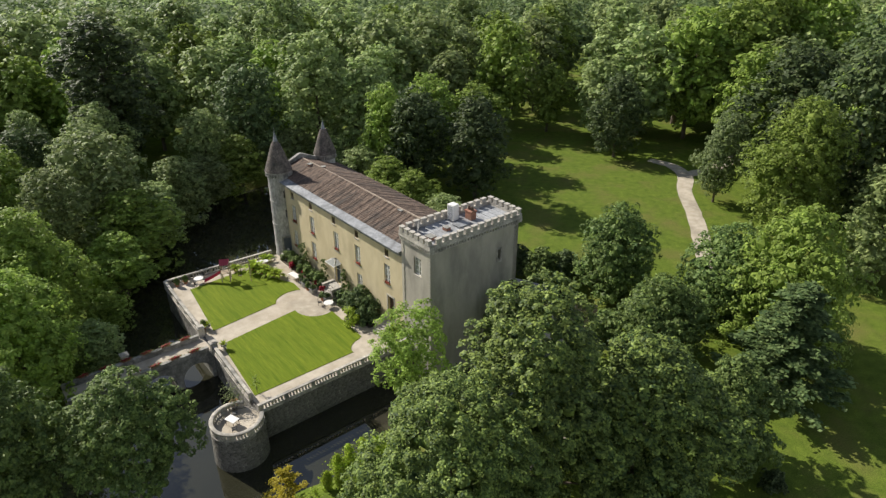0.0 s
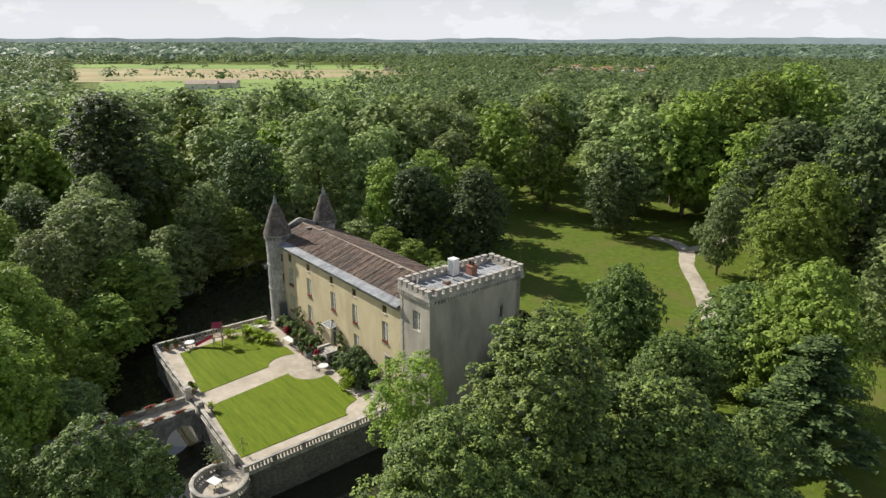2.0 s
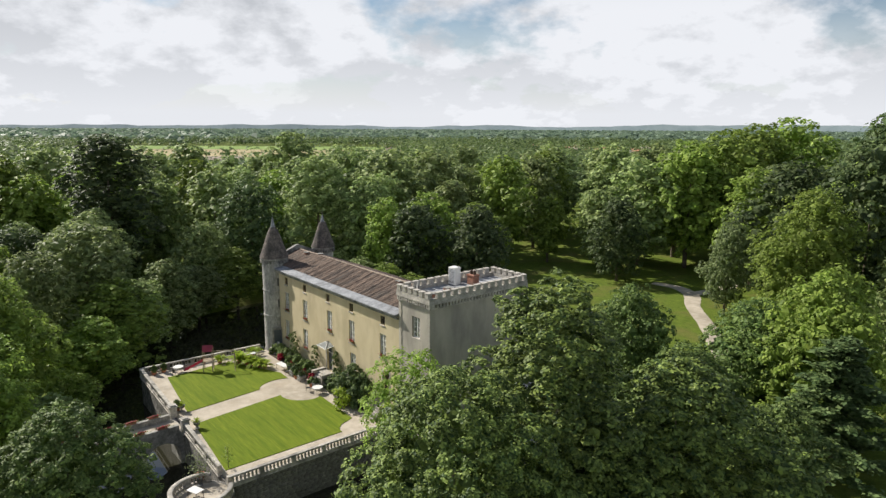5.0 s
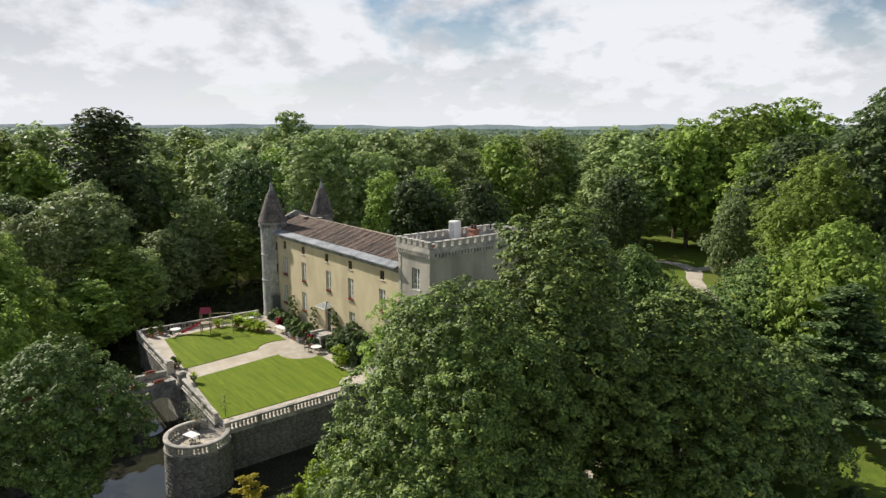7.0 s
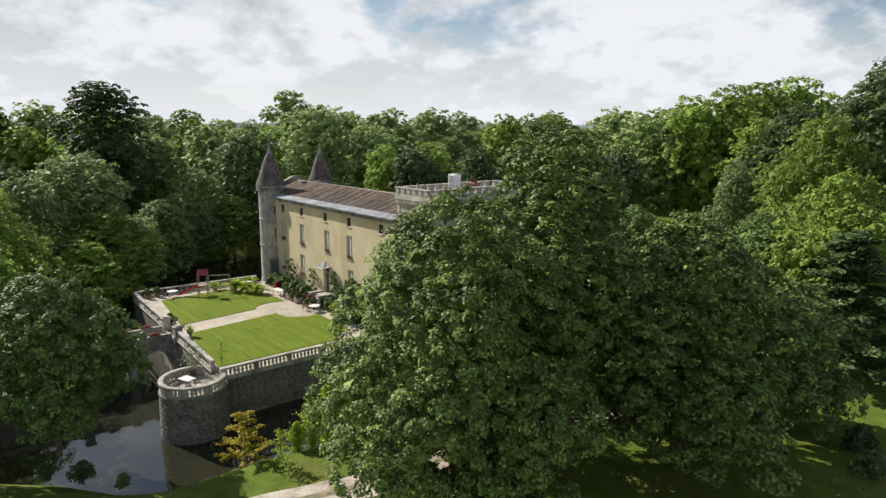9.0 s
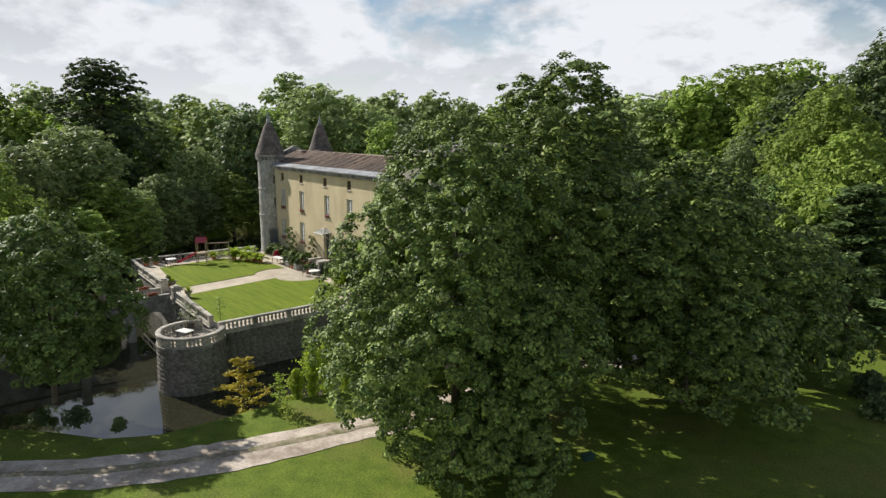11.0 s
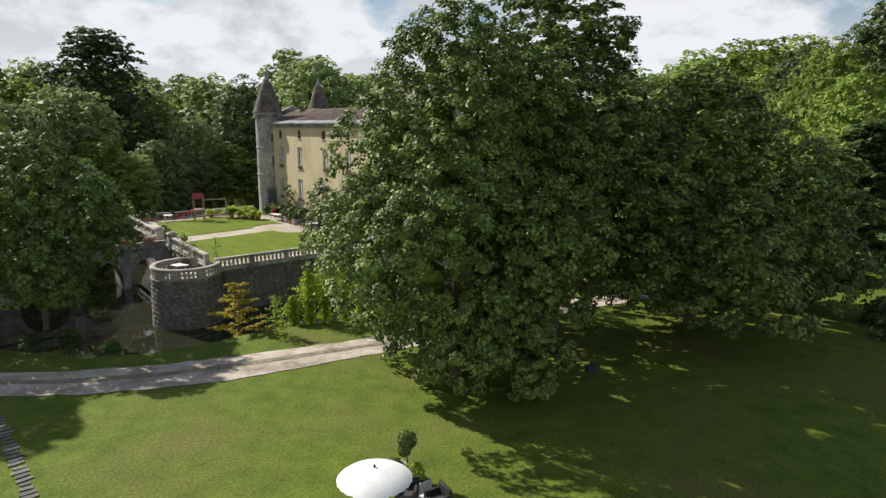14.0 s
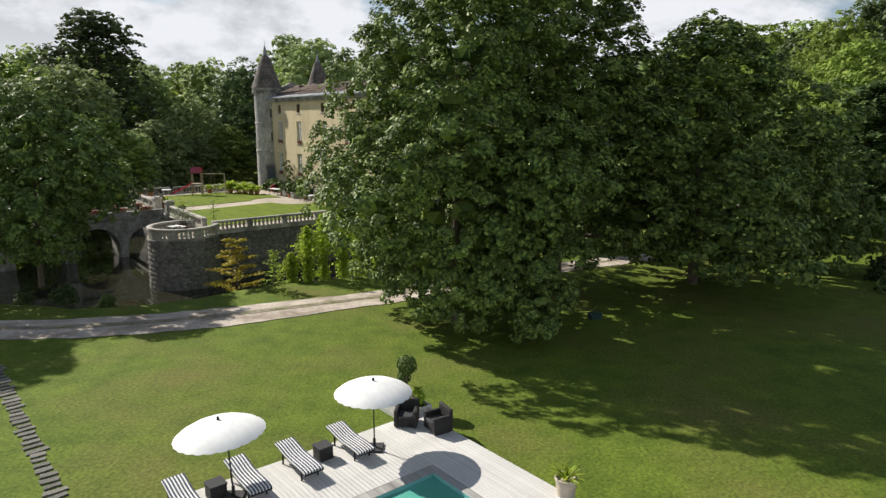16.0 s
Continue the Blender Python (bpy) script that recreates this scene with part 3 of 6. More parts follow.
part("roof_slope", tiled_slope(0.55, 14.15, 4.8, 15.6, -36.55, -5.0), TILE, chateau)
part("roof_slope", tiled_slope(10.7, 13.5, 4.8, 15.6, -36.55, -5.0), TILE, chateau)
bm = bmesh.new()
for i in range(62):
    x = -36.5 + i * 0.506
    tube(bm, (x, 4.8, 15.6), (x + 0.53, 4.8, 15.62), 0.12, 0.1, 6)
part("ridge_tile", bm, surface("ridge_mortar", (0.28, 0.22, 0.17), (0.4, 0.33, 0.26), 2.0, rough=0.9), chateau, "pale mortared ridge tiles")
part("roof_under", prism([(-36.5, 0.3), (-5.1, 0.3), (-5.1, 10.3), (-36.5, 10.3)], 13.2, 13.36), DARKWOOD, chateau)
bm = bmesh.new()
lead = [(-0.6, 13.82), (-0.6, 13.92), (0.6, 14.24), (0.6, 14.0)]
lo = [bm.verts.new((-34.6, y, z)) for y, z in lead]
hi = [bm.verts.new((-4.9, y, z)) for y, z in lead]
for i in range(4):
    bm.faces.new((lo[i], hi[i], hi[(i + 1) % 4], lo[(i + 1) % 4]))
bm.faces.new(lo)
bm.faces.new(hi[::-1])
bmesh.ops.recalc_face_normals(bm, faces=bm.faces)
part("gutter", bm, LEAD, chateau, "pale grey lead-covered cornice slope")
bm = boxes((-34.6, -4.9, -0.3, -0.003, 13.36, 13.5), (-34.6, -4.9, -0.53, -0.003, 13.7, 13.83))
for i in range(72):
    x = -34.4 + i * 0.405
    box(bm, x, x + 0.2, -0.46, -0.003, 13.48, 13.72)
part("cornice", bm, STONE_GREY, chateau, "grey stone cornice with small brackets")
for x, y, z, s in ((-33.0, 4.2, 15.3, 0.5), (-30.5, 5.0, 15.4, 0.4), (-11.3, 4.6, 15.2, 0.6)):
    ch = part("chimney", boxes((x - s / 2, x + s / 2, y - 0.25, y + 0.25, z - 0.6, z + 0.35)), BRICK, chateau)
    part("cap", boxes((x - s / 2 - 0.08, x + s / 2 + 0.08, y - 0.32, y + 0.32, z + 0.35, z + 0.43)), STONE_GREY, ch)

# towers
for k, (tx, ty, r) in enumerate(((-34.9, 0.18, 1.7), (-36.87, 8.93, 1.5))):
    up = (1.25, 1.45)[k]
    part("tower_wall", lathe([(r + 0.12, -3.4), (r + 0.1, 2.2), (r + 0.02, 2.5), (r, 7.0), (r + 0.06, 7.05), (r + 0.06, 7.25), (r, 7.3), (r - 0.04, 10.6), (r + 0.03, 10.65), (r + 0.03, 10.8), (r - 0.04, 10.85), (r - 0.02, 13.6 + up)], 28, cx=tx, cy=ty), TOWER_STONE, chateau, "weathered grey limestone tower shaft")
    bm = lathe([(r - 0.08, 13.55 + up), (r + 0.16, 13.7 + up), (r + 0.18, 14.0 + up), (r, 14.02 + up)], 28, cx=tx, cy=ty)
    for i in range(26):
        a = math.tau * i / 26
        box(bm, -0.1, 0.1, -0.16, 0.16, 13.3 + up, 13.66 + up, m=pose(tx + (r + 0.06) * math.cos(a), ty + (r + 0.06) * math.sin(a), 0, 0, 0, math.degrees(a) + 90))
    part("corbel_ring", bm, STONE_GREY, chateau)
    top = (21.3, 20.9)[k]
    cone = [(r + 0.27, 13.98 + up), (r + 0.24, 14.08 + up), (r - 0.02, 14.75 + up), (r - 0.32, 15.6 + up), (r - 0.68, 16.7 + up), (r - 1.05, 17.7 + up), (0.34, top - 1.9)]
    roof = part("tower_roof", lathe(cone, 28, cx=tx, cy=ty), SLATE, chateau, "steep conical brown tile roof")
    part("finial", lathe([(0.37, top - 2.0), (0.27, top - 1.65), (0.15, top - 1.0), (0.12, top - 0.85), (0.03, top - 0.6), (0.012, top + 0.1)], 10, cx=tx, cy=ty), LEAD, roof, "grey lead spike")
    # slits are solid blocks, coloured near black as the shadow inside an opening
    for z in (9.0, 12.0):
        part("arrow_slit", boxes((r - 0.3, r + 0.02, -0.08, 0.08, z - 0.55, z + 0.55)), plain("slit_shadow", (0.03, 0.03, 0.03), 0.9) if z == 9.0 and k == 0 else bpy.data.materials["slit_shadow"], chateau, m=pose(tx, ty, 0, 0, 0, -12))
tower_pose = pose(-34.9, 0.18, 0, 0, 0, -23.5)
door = part("tower_door", boxes((1.66, 1.81, -0.5, 0.5, 2.75, 5.2), *[(1.81, 1.83, -0.48 + k * 0.2, -0.31 + k * 0.2, 2.8, 5.15) for k in range(5)]), BLUEGREY, chateau, "blue-grey painted plank door", m=tower_pose)
part("door_surround", boxes((1.55, 1.86, -0.72, -0.504, 2.7, 5.3), (1.55, 1.86, 0.504, 0.72, 2.7, 5.3), (1.55, 1.87, -0.72, 0.72, 5.22, 5.55)), STONE_GREY, door)
part("wreath", lathe([(0.14, 0), (0.18, 0.03), (0.14, 0.06), (0.1, 0.03), (0.14, 0)], 14), WHITE, door, "small white wreath", m=pose(1.84, 0, 3.35, 0, 90, 0))


def window(x0, x1, z0, z1, y=0.13, bars=(2, 4), m=None):
    """A white casement set back in the wall, with glazing bars, a pane to each leaf and a stone sill."""
    e = 0.1 if bars[0] > 1 else 0.05
    bm = boxes((x0, x0 + e, y, y + 0.08, z0, z1), (x1 - e, x1, y, y + 0.08, z0, z1), (x0, x1, y, y + 0.08, z0, z0 + e), (x0, x1, y, y + 0.08, z1 - e, z1), bevel=0.008)
    xm = (x0 + x1) / 2
    box(bm, xm - e * 0.8, xm + e * 0.8, y - 0.01, y + 0.07, z0, z1)
    w = part("window", bm, WHITE if bars[0] > 1 else DARKWOOD, chateau, "white painted casement window" if bars[0] > 1 else "small brown attic window", m=m)
    for i in range(1, bars[1]):
        bm = bmesh.new()
        z = z0 + (z1 - z0) * i / bars[1]
        box(bm, x0 + 0.06, x1 - 0.06, y + 0.01, y + 0.06, z - 0.03, z + 0.03)
        part("glazing_bar", bm, WHITE if bars[0] > 1 else DARKWOOD, w)
    for i in range(1, bars[0] * 2):
        if i != bars[0]:
            x = x0 + (x1 - x0) * i / (bars[0] * 2)
            part("glazing_bar", boxes((x - 0.026, x + 0.026, y + 0.015, y + 0.055, z0, z1)), WHITE, w)
    for a, b in ((x0 + 0.07, xm - 0.06), (xm + 0.06, x1 - 0.07)):
        part("pane", boxes((a, b, y + 0.03, y + 0.038, z0 + 0.08, z1 - 0.07)), GLASS, w).visible_shadow = False
    part("sill", boxes((x0 - 0.1, x1 + 0.1, -0.08, 0.42, z0 - 0.14, z0 - 0.004), bevel=0.02), STONE, w)
    for a, b in ((x0 + 0.05, x0 + 0.2), (x1 - 0.2, x1 - 0.05)) if bars[0] > 1 else ():
        part("curtain", boxes((a, b, y + 0.2, y + 0.26, z0 + 0.1, z1 - 0.05)), bpy.data.materials.get("linen") or plain("linen", (0.5, 0.47, 0.42), 0.9), w)


for h in openings:
    window(*h)
for h in lower:
    window(*h)
for h in attic:
    window(*h, bars=(1, 2))
window(*keep_hole, m=KEEP_FIT)

for x0, x1, z0, z1, mat_ in ((*entry, BLUEGREY), (*side_entry, DARKWOOD)):
    xm = (x0 + x1) / 2
    bm = boxes((x0 + 0.05, xm - 0.01, 0.3, 0.37, z0, z1 - 0.6), (xm + 0.01, x1 - 0.05, 0.3, 0.37, z0, z1 - 0.6), (x0, x1, 0.28, 0.4, z1 - 0.6, z1 - 0.5), (x0, x0 + 0.05, 0.28, 0.4, z0, z1), (x1 - 0.05, x1, 0.28, 0.4, z0, z1))
    for a, b in ((x0 + 0.12, xm - 0.08), (xm + 0.08, x1 - 0.12)):
        for c, d in ((z0 + 0.15, z0 + 0.9), (z0 + 1.05, z1 - 0.75)):
            box(bm, a, b, 0.27, 0.3, c, d, bevel=0.01)
    d = part("entrance_door", bm, mat_, chateau, "panelled double door under a fanlight")
    part("fanlight", boxes((x0 + 0.05, x1 - 0.05, 0.32, 0.33, z1 - 0.5, z1)), GLASS, d)
    part("handle", lathe([(0.03, 0), (0.035, 0.05), (0.0, 0.07)], 8), LEAD, d, m=pose(xm + 0.08, 0.27, z0 + 1.05, 90, 0, 0))
    part("architrave", boxes((x0 - 0.2, x0 - 0.003, -0.04, 0.1, z0 - 0.1, z1 + 0.2), (x1 + 0.003, x1 + 0.2, -0.04, 0.1, z0 - 0.1, z1 + 0.2), (x0 - 0.2, x1 + 0.2, -0.045, 0.1, z1 + 0.003, z1 + 0.24), bevel=0.01), STONE, d)

# glazed canopy over the entrance
bm = bmesh.new()
c = [(-20.95, -1.15, 6.5), (-18.75, -1.15, 6.5), (-18.75, -0.01, 6.65), (-20.95, -0.01, 6.65), (-20.1, -0.4, 7.0), (-19.6, -0.4, 7.0), (-19.6, -0.01, 7.0), (-20.1, -0.01, 7.0)]
v = [bm.verts.new(p) for p in c]
for f in ((0, 1, 5, 4), (1, 2, 6, 5), (3, 0, 4, 7), (4, 5, 6, 7)):
    bm.faces.new([v[i] for i in f])
bmesh.ops.solidify(bm, geom=bm.faces[:], thickness=0.04)
canopy = part("canopy", bm, plain("milky_canopy_glass", (0.5, 0.52, 0.51), 0.2), chateau, "white hipped glass canopy")
bm = bmesh.new()
for a, b in ((0, 1), (1, 2), (3, 0), (0, 4), (1, 5), (4, 5)):
    tube(bm, c[a], c[b], 0.04, 0.04, 6)
for x in (-20.9, -18.8):
    tube(bm, (x, -1.1, 6.5), (x, -0.05, 5.7), 0.035, 0.035, 6)
part("bracket", bm, WHITE, canopy)

# keep with battlements
part("keep_front_wall", pierced(-5.25, 0.0, -3.4, 15.6, 0.6, [keep_hole], y=-0.06), KEEP_STONE, chateau, "pale stone keep wall", m=KEEP_FIT)
slit = (-9.6, -9.2, 11.6, 12.9)
part("keep_side_wall", pierced(-12.2, -0.55, -3.4, 15.6, 0.6, [slit]), KEEP_STONE, chateau, "grey rendered keep wall in shade", m=KEEP_FIT @ pose(0, 0, 0, 0, 0, 90) @ Matrix.Diagonal((-1, 1, 1, 1)))
part("keep_back_wall", boxes((-5.25, 0.0, 11.6, 12.2, -3.4, 15.6)), KEEP_STONE, chateau, m=KEEP_FIT)
part("keep_left_wall", boxes((-5.25, -4.7, 0.56, 11.58, 7.0, 15.6)), KEEP_STONE, chateau, m=KEEP_FIT)
part("slit_frame", boxes((0.003, 0.08, 9.05, 9.18, 11.45, 13.0), (0.003, 0.08, 9.62, 9.75, 11.45, 13.0), (0.003, 0.09, 9.05, 9.75, 13.0, 13.15), (0.003, 0.09, 9.05, 9.75, 11.3, 11.45)), STONE, chateau, m=KEEP_FIT)
QUOIN = [mesh_of("quoin", boxes((-w, 0.05, -0.11, -0.062, 0, 0.45), (0.003, 0.05, -0.06, 0.85 - w, 0, 0.45)), KEEP_STONE) for w in (0.4, 0.48)]
QUOIN_L = [mesh_of("quoin", boxes((-5.3, -5.3 + w, -0.11, -0.062, 0, 0.45)), KEEP_STONE) for w in (0.4, 0.48)]
for i in range(28):
    part("quoin", QUOIN[i % 2], None, chateau, m=KEEP_FIT @ pose(0, 0, 2.3 + i * 0.475))
    part("quoin", QUOIN_L[i % 2], None, chateau, m=KEEP_FIT @ pose(0, 0, 2.3 + i * 0.475))

bm = boxes((-5.4, 0.16, -0.2, 12.36, 15.55, 15.68), (-5.5, 0.28, -0.32, 12.48, 16.05, 16.22))
for i in range(15):
    x = -5.3 + i * 0.385
    box(bm, x, x + 0.2, -0.3, 0.2, 15.66, 16.06)
    box(bm, x, x + 0.2, 12.0, 12.45, 15.66, 16.06)
for i in range(33):
    y = -0.2 + i * 0.385
    box(bm, -0.2, 0.26, y, y + 0.2, 15.66, 16.06)
part("machicolation", bm, STONE, chateau, "stone bracket frieze under the battlements", m=KEEP_FIT)
part("keep_parapet", boxes((-5.45, 0.24, -0.28, 0.1, 16.2, 16.62), (-5.45, 0.24, 12.06, 12.44, 16.2, 16.62), (-5.45, -5.07, 0.1, 12.06, 16.2, 16.62), (-0.14, 0.24, 0.1, 12.06, 16.2, 16.62)), STONE, chateau, m=KEEP_FIT)
part("keep_roof", boxes((-5.06, -0.15, 0.11, 12.05, 15.7, 16.24)), ZINC, chateau, "pale zinc flat roof with standing seams", m=KEEP_FIT)
part("roof_seam", boxes(*[(-5.05, -0.16, 0.6 + i * 0.9, 0.64 + i * 0.9, 16.24, 16.3) for i in range(13)]), ZINC, chateau, m=KEEP_FIT)
merlon = mesh_of("merlon", boxes((-0.3, 0.3, -0.22, 0.22, 0, 0.5), (-0.35, 0.35, -0.26, 0.26, 0.5, 0.6), bevel=0.02), STONE)
for i in range(6):
    for y in (-0.09, 12.25):
        part("merlon", merlon, None, chateau, m=KEEP_FIT @ pose(-5.0 + i * 0.955, y, 16.62))
for i in range(12):
    for x in (-5.26, 0.05):
        part("merlon", merlon, None, chateau, m=KEEP_FIT @ pose(x, 0.95 + i * 0.94, 16.62, 0, 0, 90))

ac = thing("air_conditioner", "white outdoor air conditioning unit on the keep roof", "air conditioner", at(-3.9, 6.6, 16.24, 5))
part("casing", boxes((-0.5, 0.5, -0.45, 0.45, 0.1, 2.0), bevel=0.03), WHITE, ac)
part("foot", boxes((-0.45, -0.3, -0.4, 0.4, 0, 0.1), (0.3, 0.45, -0.4, 0.4, 0, 0.1)), LEAD, ac)
part("grille", boxes(*[(-0.36, 0.36, -0.48, -0.45, 0.35 + i * 0.14, 0.4 + i * 0.14) for i in range(11)]), LEAD, ac)
stack = thing("chimney", "red brick chimney stack with two pots on the flat roof", "chimney", at(-2.9, 8.4, 16.24))
part("brickwork", boxes((-0.5, 0.5, -0.4, 0.4, 0, 0.95), (-0.58, 0.58, -0.48, 0.48, 0.95, 1.1)), BRICK, stack)
for x in (-0.25, 0.25):
    part("pot", lathe([(0.16, 1.1), (0.18, 1.3), (0.13, 1.5), (0.17, 1.55)], 10, cx=x), DARKWOOD, stack)
dish = thing("satellite_dish", "grey satellite dish on a pole above the flat roof", "dish", at(-3.6, 1.6, 16.24, -30))
part("pole", tube(bmesh.new(), (0, 0, 0), (0, 0, 1.3), 0.03), LEAD, dish)
part("reflector", lathe([(0.0, 0.0), (0.3, 0.05), (0.55, 0.17), (0.56, 0.19), (0.3, 0.08), (0.0, 0.03)], 20), plain("dull_grey_enamel", (0.22, 0.22, 0.21), 0.5), dish, m=pose(0, -0.05, 0.75, 75, 0, 0))
for x, y, s in ((-1.6, 1.5, 0.4), (-2.3, 4.3, 0.3)):
    vent = thing("chimney", "low brick chimney stub on the flat roof", "chimney", at(x, y, 16.24))
    part("brickwork", boxes((-s * 1.2, s * 1.2, -s, s, 0, 0.35)), BRICK, vent)
    part("cap", boxes((-s * 1.3, s * 1.3, -s * 1.1, s * 1.1, 0.35, 0.42)), STONE_GREY, vent)
hatch = thing("roof_hatch", "flat pale zinc roof hatch", "hatch", at(-2.2, 6.4, 16.24))
part("curb", boxes((-0.6, 0.6, -0.8, 0.8, 0, 0.14)), LEAD, hatch)
part("lid", boxes((-0.66, 0.66, -0.86, 0.86, 0.14, 0.2), bevel=0.02), LEAD, hatch)


# ---- terrace, bastion and bridge ----
OUT = [(-36, -17.9), (-4.0, -19.1), (-4.0, -0.08), (-34.3, -0.08), (-35.3, -2.0)]
tagged(part("wall_terrace", prism(OUT, -3.5, TERRACE - 0.12), RUBBLE, m=CASTLE.copy()), "dark mossy rubble stone retaining wall rising from the moat", "wall", kind="structure")
tagged(part("floor_terrace", prism([(-35.8, -17.7), (-4.2, -18.9), (-4.2, -0.1), (-34.3, -0.1), (-35.1, -2.0)], TERRACE - 0.116, TERRACE), GRAVEL, m=CASTLE.copy()), "pale gravel terrace floor", "terrace", kind="structure")
BX, BY, BR = -3.7, -21.6, 2.55
tagged(part("wall_bastion", lathe([(BR + 0.22, -3.5), (BR + 0.1, -0.5), (BR + 0.02, TERRACE - 0.2), (BR + 0.12, TERRACE - 0.16), (BR + 0.12, TERRACE - 0.02), (BR - 0.02, TERRACE)], 40, cx=BX, cy=BY), RUBBLE, m=CASTLE.copy()), "round rubble stone bastion at the terrace corner", "bastion", kind="structure")
tagged(part("floor_bastion", lathe([(2.35, TERRACE - 0.05), (2.35, TERRACE + 0.006)], 40, cx=BX, cy=BY), GRAVEL, m=CASTLE.copy()), "pale gravel bastion floor", "terrace", kind="structure")


def arc(cx, cy, r, a, b, n=8):
    return [(cx + r * math.cos(radians(a + (b - a) * i / n)), cy + r * math.sin(radians(a + (b - a) * i / n))) for i in range(n + 1)]


for pts in ([(-32.9, -15.6), (-21.2, -17.0), (-22.2, -8.2)] + arc(-20.6, -5.6, 3.2, 238, 150, 8)[1:] + [(-25.6, -3.9), (-33.5, -7.6)],
            [(-17.8, -17.4), (-6.6, -18.4), (-6.6, -6.2)] + arc(-6.3, -4.2, 2.1, 262, 170, 6)[1:-1] + [(-8.7, -3.7), (-15.9, -3.5)] + arc(-18.6, -4.2, 2.9, 10, -100, 8)[1:]):
    tagged(part("lawn", prism(pts, TERRACE - 0.05, TERRACE + 0.05), LAWN, m=CASTLE.copy()), "neatly mown bright green formal lawn with striped mowing", "lawn", kind="structure")

BALUSTER = mesh_of("baluster", lathe([(0.115, 0.0), (0.115, 0.05), (0.075, 0.08), (0.125, 0.18), (0.13, 0.27), (0.075, 0.42), (0.1, 0.46), (0.115, 0.53)], 8), STONE)


def balustrade(ax, ay, bx, by, label="weathered limestone balustrade with turned balusters", bay=3.1):
    L = math.hypot(bx - ax, by - ay)
    th = thing("balustrade", label, "balustrade", at(ax, ay, TERRACE, math.degrees(math.atan2(by - ay, bx - ax))), "terrace balustrades")
    part("plinth", boxes((0, L, -0.17, 0.17, -0.14, 0.14), (0, L, -0.24, 0.24, -0.24, -0.14), bevel=0.015), STONE, th)
    part("rail", boxes((0, L, -0.2, 0.2, 0.67, 0.85), bevel=0.03), STONE, th)
    n = max(1, round(L / bay))
    for k in range(n + 1):
        x = min(max(L * k / n, 0.22), L - 0.22)
        part("pier", boxes((x - 0.22, x + 0.22, -0.19, 0.19, 0.14, 0.67)), STONE, th)
        if k < n:
            step = L / n
            m_ = int((step - 0.62) / 0.36)
            for j in range(m_):
                part("baluster", BALUSTER, None, th, m=pose(L * k / n + step / 2 + (j - (m_ - 1) / 2) * 0.36, 0, 0.14))
    return th


balustrade(-36, -17.85, -21.5, -18.4)
balustrade(-17.1, -18.55, -6.3, -19.0)
balustrade(-4.05, -19.2, -4.05, -0.3)
balustrade(-36, -17.7, -35.35, -2.3)
ring = thing("balustrade", "curved limestone balustrade round the bastion", "balustrade", at(BX, BY, TERRACE), "terrace balustrades")
A0, A1 = 142, 432
part("plinth", lathe([(BR - 0.28, 0.0), (BR - 0.28, 0.14), (BR + 0.04, 0.14), (BR + 0.04, 0.0)], 40, a0=A0, a1=A1), STONE, ring)
part("rail", lathe([(BR - 0.32, 0.67), (BR - 0.32, 0.83), (BR - 0.28, 0.86), (BR + 0.04, 0.86), (BR + 0.08, 0.83), (BR + 0.08, 0.67), (BR - 0.32, 0.67)], 40, a0=A0, a1=A1), STONE, ring)
step = 0
for k in range(39):
    a = A0 + (A1 - A0) * (k + 0.5) / 39
    q = (BR - 0.12) * Vector((math.cos(radians(a)), math.sin(radians(a)), 0))
    if k % 6 == 0:
        part("pier", boxes((-0.24, 0.24, -0.16, 0.16, 0.13, 0.68)), STONE, ring, m=pose(q.x, q.y, 0, 0, 0, a + 90))
    else:
        part("baluster", BALUSTER, None, ring, m=pose(q.x, q.y, 0.14, 0, 0, a))

# bridge: arches seen through from side to side
bridge = thing("bridge", "old stone arched bridge with low parapets crossing the moat", "bridge", CASTLE.copy())
prof = [(-18.3, 1.95), (-34.0, 1.6), (-34.0, -3.4)]
for c_, r_ in ((-29.6, 1.9), (-25.0, 1.9), (-20.7, 1.7)):
    prof += [(c_ - r_, -3.4)] + [(c_ - r_ * math.cos(radians(a)), -0.7 + r_ * math.sin(radians(a))) for a in range(0, 181, 15)] + [(c_ + r_, -3.4)]
prof += [(-18.3, -3.4)]
bm = bmesh.new()
lo = [bm.verts.new((-21.0, y, z)) for y, z in prof]
hi = [bm.verts.new((-17.6, y, z)) for y, z in prof]
bm.faces.new(lo)
bm.faces.new(hi[::-1])
for i in range(len(prof)):
    bm.faces.new((lo[i], hi[i], hi[(i + 1) % len(prof)], lo[(i + 1) % len(prof)]))
bmesh.ops.recalc_face_normals(bm, faces=bm.faces)
part("arcade", bm, STONE_GREY, bridge)
part("deck", boxes((-20.6, -18.0, -33.9, -18.6, 1.9, 1.99)), GRAVEL, bridge)
for x in (-20.85, -17.75):
    part("parapet", boxes((x - 0.17, x + 0.17, -33.9, -19.0, 1.9, 2.45), (x - 0.24, x + 0.24, -33.9, -19.0, 2.45, 2.58), bevel=0.02), STONE_GREY, bridge)
for x in (-21.3, -17.3):
    for y in (-18.5, -27.2):
        p_ = part("gate_pier", boxes((x - 0.36, x + 0.36, y - 0.36, y + 0.36, 1.6 if y > -20 else 0.0, 3.15)), STONE, bridge)
        part("cap", boxes((x - 0.46, x + 0.46, y - 0.46, y + 0.46, 3.15, 3.3), (x - 0.3, x + 0.3, y - 0.3, y + 0.3, 3.3, 3.4), bevel=0.03), STONE, p_)


